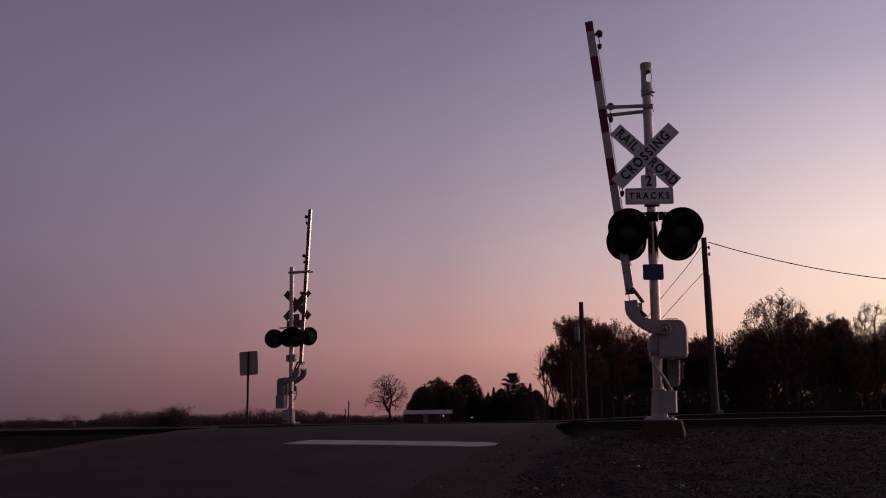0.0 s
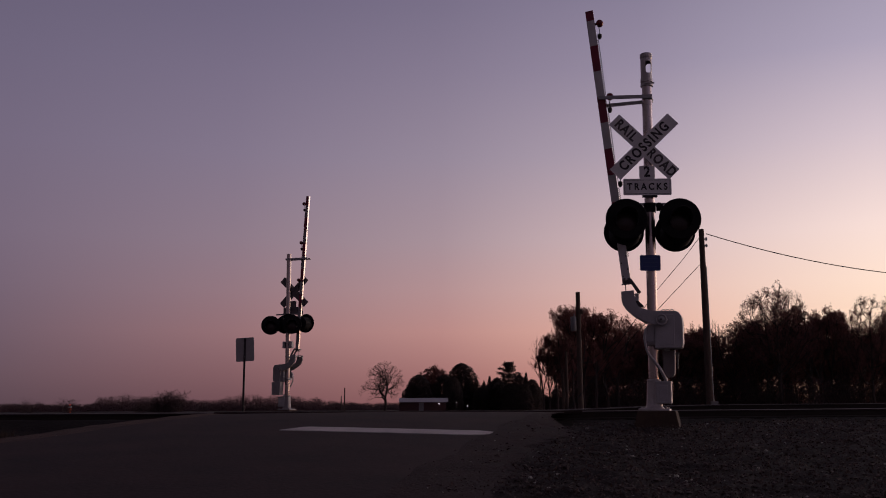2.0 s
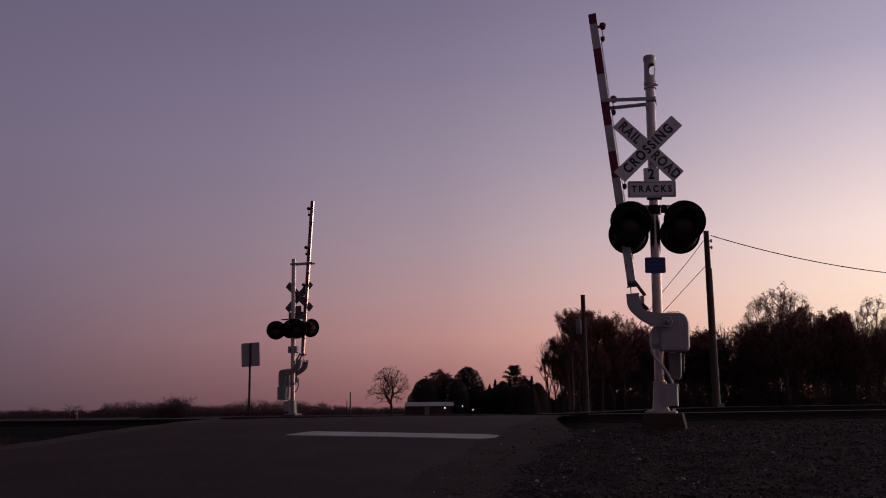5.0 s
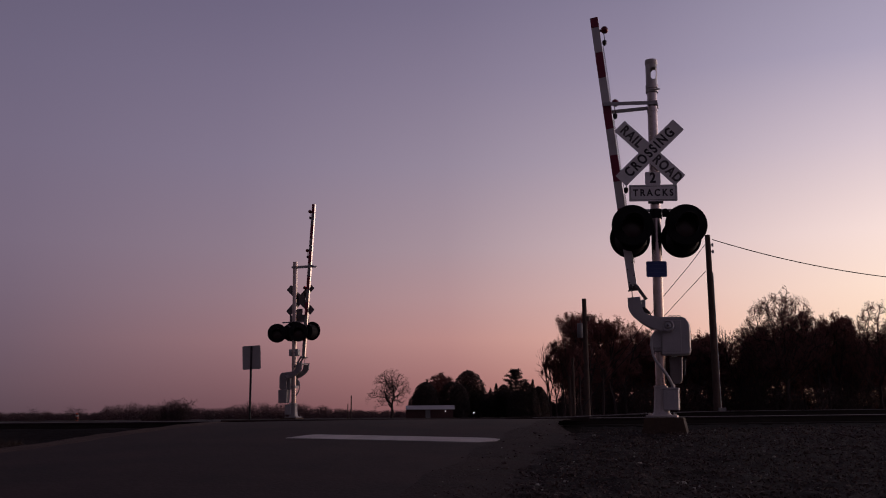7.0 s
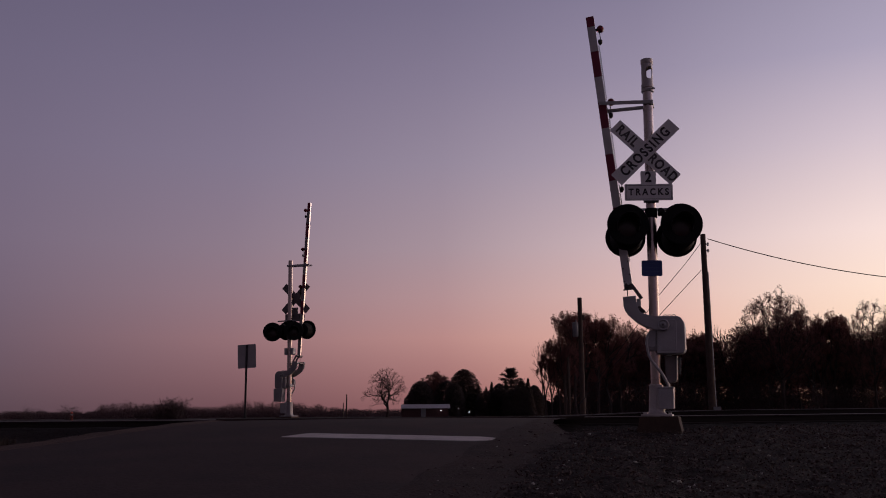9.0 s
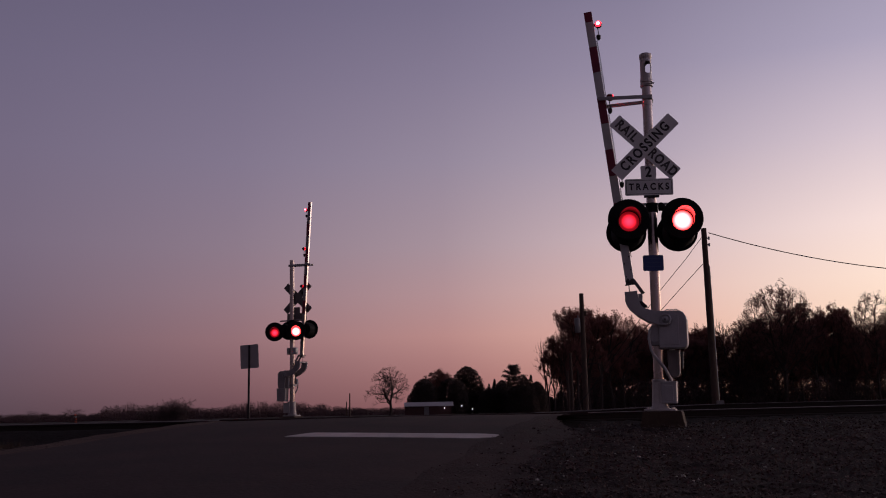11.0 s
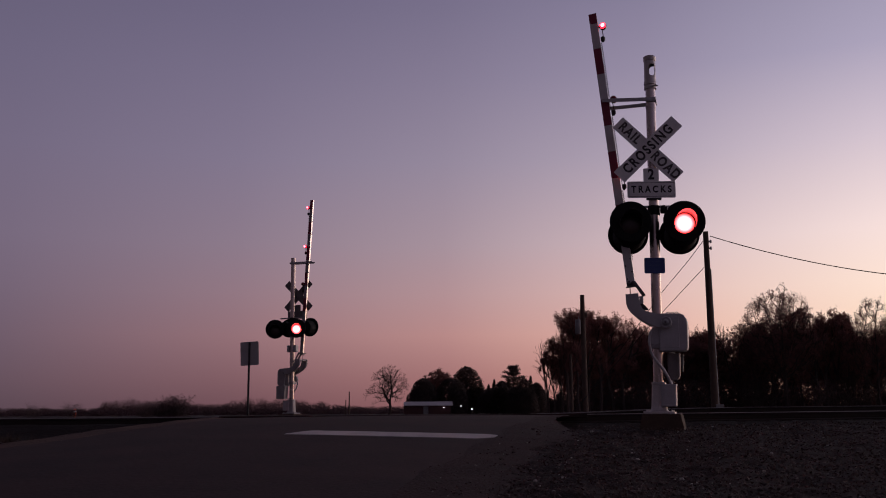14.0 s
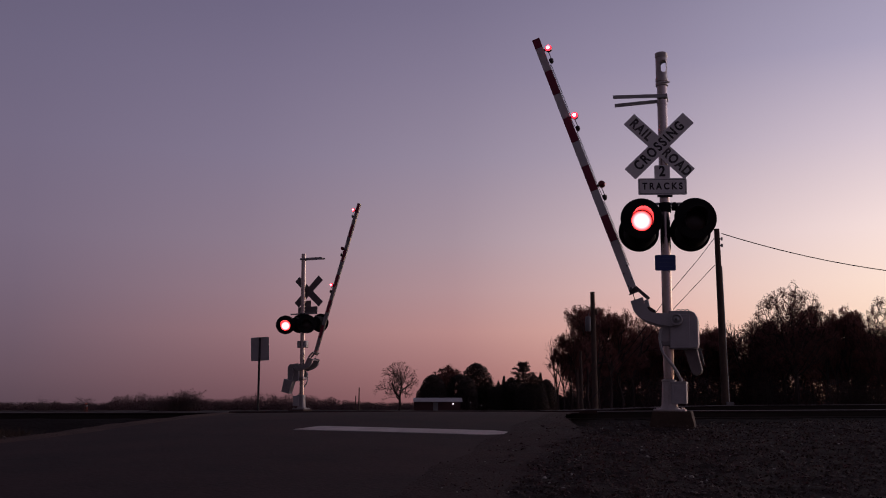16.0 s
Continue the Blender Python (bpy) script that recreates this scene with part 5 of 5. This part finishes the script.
def farm():
    big = broadleaf(136, 9, 0.95, 7, 0, 0.1, 0.19, 0.9)
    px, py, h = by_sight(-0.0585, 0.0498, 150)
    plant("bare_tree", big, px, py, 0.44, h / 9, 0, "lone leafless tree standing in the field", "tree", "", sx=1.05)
    ever = {"round": [evergreen(s, 12, 3.2, "round") for s in (71, 72)], "spruce": [evergreen(s, 12, 2.2, "spruce") for s in (75, 76)], "pine": [evergreen(79, 12, 3.0, "pine")]}
    brown = broadleaf(81, 12, 0.6, 5, 8, 0.2)
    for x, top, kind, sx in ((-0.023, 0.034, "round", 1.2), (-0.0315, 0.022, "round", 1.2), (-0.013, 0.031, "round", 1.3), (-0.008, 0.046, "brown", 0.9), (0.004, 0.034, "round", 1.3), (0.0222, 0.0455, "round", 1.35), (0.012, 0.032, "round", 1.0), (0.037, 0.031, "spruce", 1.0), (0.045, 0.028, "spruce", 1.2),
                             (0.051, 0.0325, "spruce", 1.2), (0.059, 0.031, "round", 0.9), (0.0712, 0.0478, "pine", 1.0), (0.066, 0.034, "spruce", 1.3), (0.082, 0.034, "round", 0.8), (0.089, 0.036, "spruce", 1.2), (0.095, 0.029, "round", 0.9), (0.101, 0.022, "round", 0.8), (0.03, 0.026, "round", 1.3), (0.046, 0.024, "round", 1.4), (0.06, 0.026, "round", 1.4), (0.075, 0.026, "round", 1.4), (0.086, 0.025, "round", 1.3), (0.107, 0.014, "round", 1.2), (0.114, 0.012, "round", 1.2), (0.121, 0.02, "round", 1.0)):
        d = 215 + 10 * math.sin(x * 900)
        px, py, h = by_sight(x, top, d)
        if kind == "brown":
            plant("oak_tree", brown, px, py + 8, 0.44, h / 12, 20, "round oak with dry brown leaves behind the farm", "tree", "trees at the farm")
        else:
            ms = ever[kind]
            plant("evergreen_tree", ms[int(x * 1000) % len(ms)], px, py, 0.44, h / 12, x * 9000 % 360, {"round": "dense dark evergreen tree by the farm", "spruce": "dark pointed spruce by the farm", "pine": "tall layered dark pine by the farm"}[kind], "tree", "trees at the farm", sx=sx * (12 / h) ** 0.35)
    # the long low farm building
    root = tagged(new("farm_building"), "long low farm shed with a pale roof", "shed")
    root.matrix_basis = pose(-3.6, 196, 0.44, 0, 0, 2)
    bm = BM()
    add_box(bm, -4.8, -0.9, -2.2, 2.2, 0, 2.0)
    add_box(bm, 0.1, 4.6, -2.2, 2.2, 0, 2.0)
    add_box(bm, -4.8, 4.6, 1.9, 2.2, 0, 2.0)
    part("wall", bm, SIDING, root)
    bm = BM()
    add_prism(bm, [(-2.7, 2.08), (0, 2.85), (2.7, 2.08), (2.7, 1.98), (0, 2.75), (-2.7, 1.98)], -5.0, 4.9)
    part("roof", bm, ROOFING, root, "pale sheet-metal roof", pose(0, 0, 0, 0, 0, 90))
    bm = BM()
    add_box(bm, -0.9, 0.1, -2.12, -2.05, 0, 1.9)
    part("door", bm, TRANSFORMER, root)
    bm = BM()
    add_tube(bm, [(0, 0, -0.09), (0, 0, -0.05), (0, 0, 0.05), (0, 0, 0.09)], [0.03, 0.06, 0.06, 0.03], 10)
    part("wall_light", bm, YARD_LIGHT, root, "bright white wall light", pose(3.15, -2.75, 1.6))
    for x, z, r in ((0.0163, 1.9, 0.026), (0.0275, 1.25, 0.045)):
        lamp = tagged(new("yard_lamp"), "lit white yard lamp on a short post", "lamp", "yard lamps")
        lamp.matrix_basis = pose(x * 190, 190, 0.44)
        bm = BM()
        add_tube(bm, [(0, 0, 0), (0, 0, z - 0.1)], 0.04, 8)
        part("post", bm, DARK, lamp)
        bm = BM()
        add_tube(bm, [(0, 0, z - 0.08), (0, 0, z - 0.05), (0, 0, z + 0.05), (0, 0, z + 0.08)], [r * 0.5, r, r, r * 0.5], 10)
        part("globe", bm, YARD_LIGHT, lamp, "glowing white lamp")


def far_woods():
    """A belt of distant leafless woods along the horizon."""
    rng = random.Random(9)
    V, F = [], []
    prof = [(-0.75, 0.010), (-0.47, 0.009), (-0.36, 0.008), (-0.355, 0.0165), (-0.33, 0.018), (-0.30, 0.0165), (-0.275, 0.013), (-0.235, 0.012), (-0.22, 0.0165), (-0.19, 0.0185), (-0.16, 0.017), (-0.14, 0.0145), (-0.12, 0.0115), (-0.09, 0.008), (-0.06, 0.008), (0.0, 0.009), (0.12, 0.010), (0.3, 0.012), (0.75, 0.012)]
    for _ in range(4000):
        x = rng.uniform(-0.75, 0.72)
        for (a, ha), (b, hb) in zip(prof, prof[1:]):
            if a <= x <= b:
                top = ha + (hb - ha) * (x - a) / (b - a)
        d = rng.uniform(560, 700)
        h = (top * d + 0.66) * rng.uniform(0.72, 1.0) ** 0.5 * (0.95 + 0.2 * noise.noise((x * 90, 0, 0)))
        p = Vector((x * d, d, 0.3))
        q = p + Vector((rng.gauss(0, 0.8), rng.gauss(0, 1), h * rng.uniform(0.7, 0.95)))
        tube_rows(V, F, p, q, 0.12, 0.02, 3)
        for _ in range(56):
            u = rng.random() ** 1.6
            w = 3.2 * math.sqrt(max(0.05, 1 - u * u)) * rng.uniform(-1, 1)
            c = p + Vector((w, rng.gauss(0, 1.2), h * u * 0.97))
            leaf_rows(V, F, c, rng.uniform(0.2, 0.42) * (2.8 - 2.2 * u), rng)
    tagged(new("distant_woods", mesh_of("distant_woods", V, F, FARWOOD)), "dim belt of leafless woods on the horizon", "woods", kind="stuff")


def barrel():
    root = tagged(new("traffic_barrel"), "orange traffic barrel with pale bands by the tracks", "traffic barrel")
    root.matrix_basis = pose(-40.4, 105, 0.45)
    bm = BM()
    add_tube(bm, [(0, 0, 0.08), (0, 0, 0.45), (0, 0, 0.46), (0, 0, 0.85), (0, 0, 0.86), (0, 0, 1.25), (0, 0, 1.3)], [0.19, 0.18, 0.17, 0.16, 0.15, 0.14, 0.11], 16)
    part("drum", bm, ORANGE, root, smooth=True)
    bm = BM()
    add_tube(bm, [(0, 0, 0.92), (0, 0, 1.1)], 0.153, 16)
    part("band", bm, STRIPE_WHITE, root, smooth=True)
    bm = BM()
    add_tube(bm, [(0, 0, 0), (0, 0, 0.08)], 0.26, 16)
    part("base", bm, BLACK, root, smooth=True)


def litter():
    """Gravel stones and dead grass on the near ground."""
    rng = random.Random(3)
    ico = [Vector(v) for v in ((0, 0, 1), (0.9, 0, 0.1), (0.25, 0.85, 0), (-0.75, 0.5, 0.1), (-0.7, -0.55, 0), (0.3, -0.85, 0.1), (0, 0, -0.8))]
    tri = [(0, 1, 2), (0, 2, 3), (0, 3, 4), (0, 4, 5), (0, 5, 1), (6, 2, 1), (6, 3, 2), (6, 4, 3), (6, 5, 4), (6, 1, 5)]
    V, F = [], []
    n = 0
    while n < 24000:
        y = 5.0 + 15 * rng.random() ** 0.8
        x = rng.uniform(-1.5, 0.52 * y + 1) if n % 6 else rng.uniform(-0.52 * y - 1, -4)
        s, v = road_uv(x, y)
        out = v - edge_right(s) if x > -3.9 else edge_left(s) - v
        if out < -0.3 or rng.random() > smooth(-0.3, 1.6, out) * (0.5 + abs(noise.noise((x * 0.7, y * 0.7, 1)))):
            continue
        q = across(x, y)
        if q > -6.8:
            continue
        z = max(land_z(x, y) + 0.03, road_z(x, y) + 0.006 - 0.05 * smooth(-0.1, 1.5, out) if out < 0.5 else -9)
        r = min(0.04, 0.006 + rng.expovariate(140))
        m = Euler((rng.uniform(0, 6), rng.uniform(0, 6), rng.uniform(0, 6))).to_matrix()
        i0 = len(V)
        sq = rng.uniform(0.35, 0.7)
        for p in ico:
            w = m @ p
            V.append(Vector((x + w.x * r, y + w.y * r, z + r * 0.1 + w.z * r * sq)))
        F.extend((a + i0, b + i0, c + i0) for a, b, c in tri)
        n += 1
    cut = int(len(F) * 0.975) // 10 * 10
    low = cut // 10 * 7
    tagged(new("pale_gravel", mesh_of("pale_gravel", V[low:], [tuple(i - low for i in f) for f in F[cut:]], PALE_STONE)), "a few pale chips among the gravel", "gravel", kind="stuff")
    V, F = V[:low], F[:cut]
    tagged(new("gravel", mesh_of("gravel", V, F, STONE)), "loose grey gravel scattered over the earth", "gravel", kind="stuff")
    # fallen leaves, each a bent blade lying at its own angle
    V, F = [], []
    n = 0
    while n < 14000:
        y = 5.0 + 14 * rng.random() ** 0.85
        x = rng.uniform(-0.5, 0.52 * y + 1)
        sv, v = road_uv(x, y)
        out = v - edge_right(sv)
        if across(x, y) > -7.2 or rng.random() > smooth(0.1, 1.6, out) * (0.25 + 1.5 * abs(noise.noise((x * 1.1, y * 1.1, 12)))):
            n += 0.05
            continue
        m = Euler((rng.gauss(0, 0.5), rng.gauss(0, 0.5), rng.uniform(0, 6.28))).to_matrix()
        size = rng.uniform(0.007, 0.021)
        c = Vector((x, y, land_z(x, y) + 0.05 + 0.03 * rng.random()))
        i0 = len(V)
        V.extend(c + m @ Vector(p) * size for p in ((-1, 0, 0.25), (-0.2, -0.55, 0), (-0.2, 0.55, 0), (0.5, -0.4, 0.05), (0.5, 0.4, 0.05), (1.1, 0, 0.4)))
        F.extend(((i0, i0 + 1, i0 + 2), (i0 + 1, i0 + 3, i0 + 4, i0 + 2), (i0 + 3, i0 + 5, i0 + 4)))
        n += 1
    tagged(new("fallen_leaves", mesh_of("fallen_leaves", V, F, LITTER)), "brown fallen leaves scattered over the gravel", "leaves", kind="stuff")
    V, F = [], []
    n = 0
    while n < 7000:
        if n % 5 == 1:
            y = rng.uniform(5, 14.5)
            x = rng.uniform(0.5, 0.52 * y + 1)
        else:
            y = rng.uniform(9, 17)
            x = rng.uniform(-0.55 * y - 1, -4.5)
        s, v = road_uv(x, y)
        if edge_left(s) - 0.5 < v < edge_right(s) + 0.5 or noise.noise((x * 0.6, y * 0.6, 7)) < (0.05 if x > 0 else -0.25):
            n += 0.2
            continue
        z = land_z(x, y) + 0.01
        for _ in range(3):
            a = rng.uniform(0, math.tau)
            h = rng.uniform(0.03, 0.10) * (1.0 if x > 0 else 1.6)
            b = Vector((x + rng.gauss(0, 0.03), y + rng.gauss(0, 0.03), z))
            side = Vector((math.cos(a), math.sin(a), 0)) * 0.005
            tip = b + Vector((rng.gauss(0, 0.5) * h, rng.gauss(0, 0.5) * h, h))
            i0 = len(V)
            V.extend((b - side, b + side, tip))
            F.append((i0, i0 + 1, i0 + 2))
        n += 1
    tagged(new("dead_grass", mesh_of("dead_grass", V, F, DRYGRASS)), "short dead grass in thin tufts", "grass", kind="stuff")


woods()
farm()
far_woods()
barrel()
litter()


# ---- what moves ----
def flash(part_, place, spans, end=16.0):
    """Turns a gate lamp in place of switching it: its burning side faces out during the spans of time."""
    rows = [(0.0, place @ pose(0, 0, 0, 0, 0, 180))]
    for on, off in spans:
        for k, a in enumerate((180, 120, 60, 0)):
            rows.append((on + k / FPS, place @ pose(0, 0, 0, 0, 0, a)))
        if off is None:
            rows.append((end, place))
        else:
            for k, a in enumerate((0, 60, 120, 180)):
                rows.append((off + k / FPS, place @ pose(0, 0, 0, 0, 0, a)))
    if spans[-1][1] is not None:
        rows.append((end, place @ pose(0, 0, 0, 0, 0, 180)))
    walk(part_, rows)


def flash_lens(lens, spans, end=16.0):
    """Turns the added drum of a lens in place of switching the lamp: dark, then warming up to each span, burning during
    it, half lit after it, fading, dark.
    """
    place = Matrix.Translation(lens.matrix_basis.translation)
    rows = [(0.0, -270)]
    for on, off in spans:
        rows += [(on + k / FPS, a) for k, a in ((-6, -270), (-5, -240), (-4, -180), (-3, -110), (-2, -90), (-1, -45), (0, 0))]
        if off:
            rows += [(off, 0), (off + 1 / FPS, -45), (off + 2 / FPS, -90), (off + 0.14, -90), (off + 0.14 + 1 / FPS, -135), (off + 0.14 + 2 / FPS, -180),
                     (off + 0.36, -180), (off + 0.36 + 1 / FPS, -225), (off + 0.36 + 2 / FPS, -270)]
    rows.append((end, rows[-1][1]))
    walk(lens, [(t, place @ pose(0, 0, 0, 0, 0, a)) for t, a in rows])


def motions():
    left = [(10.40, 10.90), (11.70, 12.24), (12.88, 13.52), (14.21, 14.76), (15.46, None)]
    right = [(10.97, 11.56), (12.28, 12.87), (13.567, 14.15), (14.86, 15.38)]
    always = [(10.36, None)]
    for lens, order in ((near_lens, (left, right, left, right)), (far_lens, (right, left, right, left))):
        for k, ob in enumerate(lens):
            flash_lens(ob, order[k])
    for lamps, order in ((near_lamps, (always, left, right)), (far_lamps, (always, right, left))):
        for ob, spans in zip(lamps, order):
            flash(ob, Matrix.Translation(ob.matrix_basis.translation), [(on, off and off + 0.02) for on, off in spans])
    near_fall = [(0, 0), (14.8, 0), (14.9, 0.2), (15.0, 0.8), (15.1, 2.4), (15.2, 4.8), (15.3, 6.3), (15.5, 7.8), (15.8, 11.4), (16.0, 13.2)]
    far_fall = [(0, 0), (14.7, 0), (14.9, 1.2), (15.0, 2.7), (15.1, 5.4), (15.2, 8.0), (15.3, 9.0), (15.5, 10.1), (15.7, 11.1), (15.8, 12.0), (16.0, 14.0)]
    for arm, rows in ((near_arm, near_fall), (far_arm, far_fall)):
        p = Matrix.Translation(arm.matrix_basis.translation)
        walk(arm, [(t, p @ pose(0, 0, 0, 0, -a, 0)) for t, a in rows])


motions()
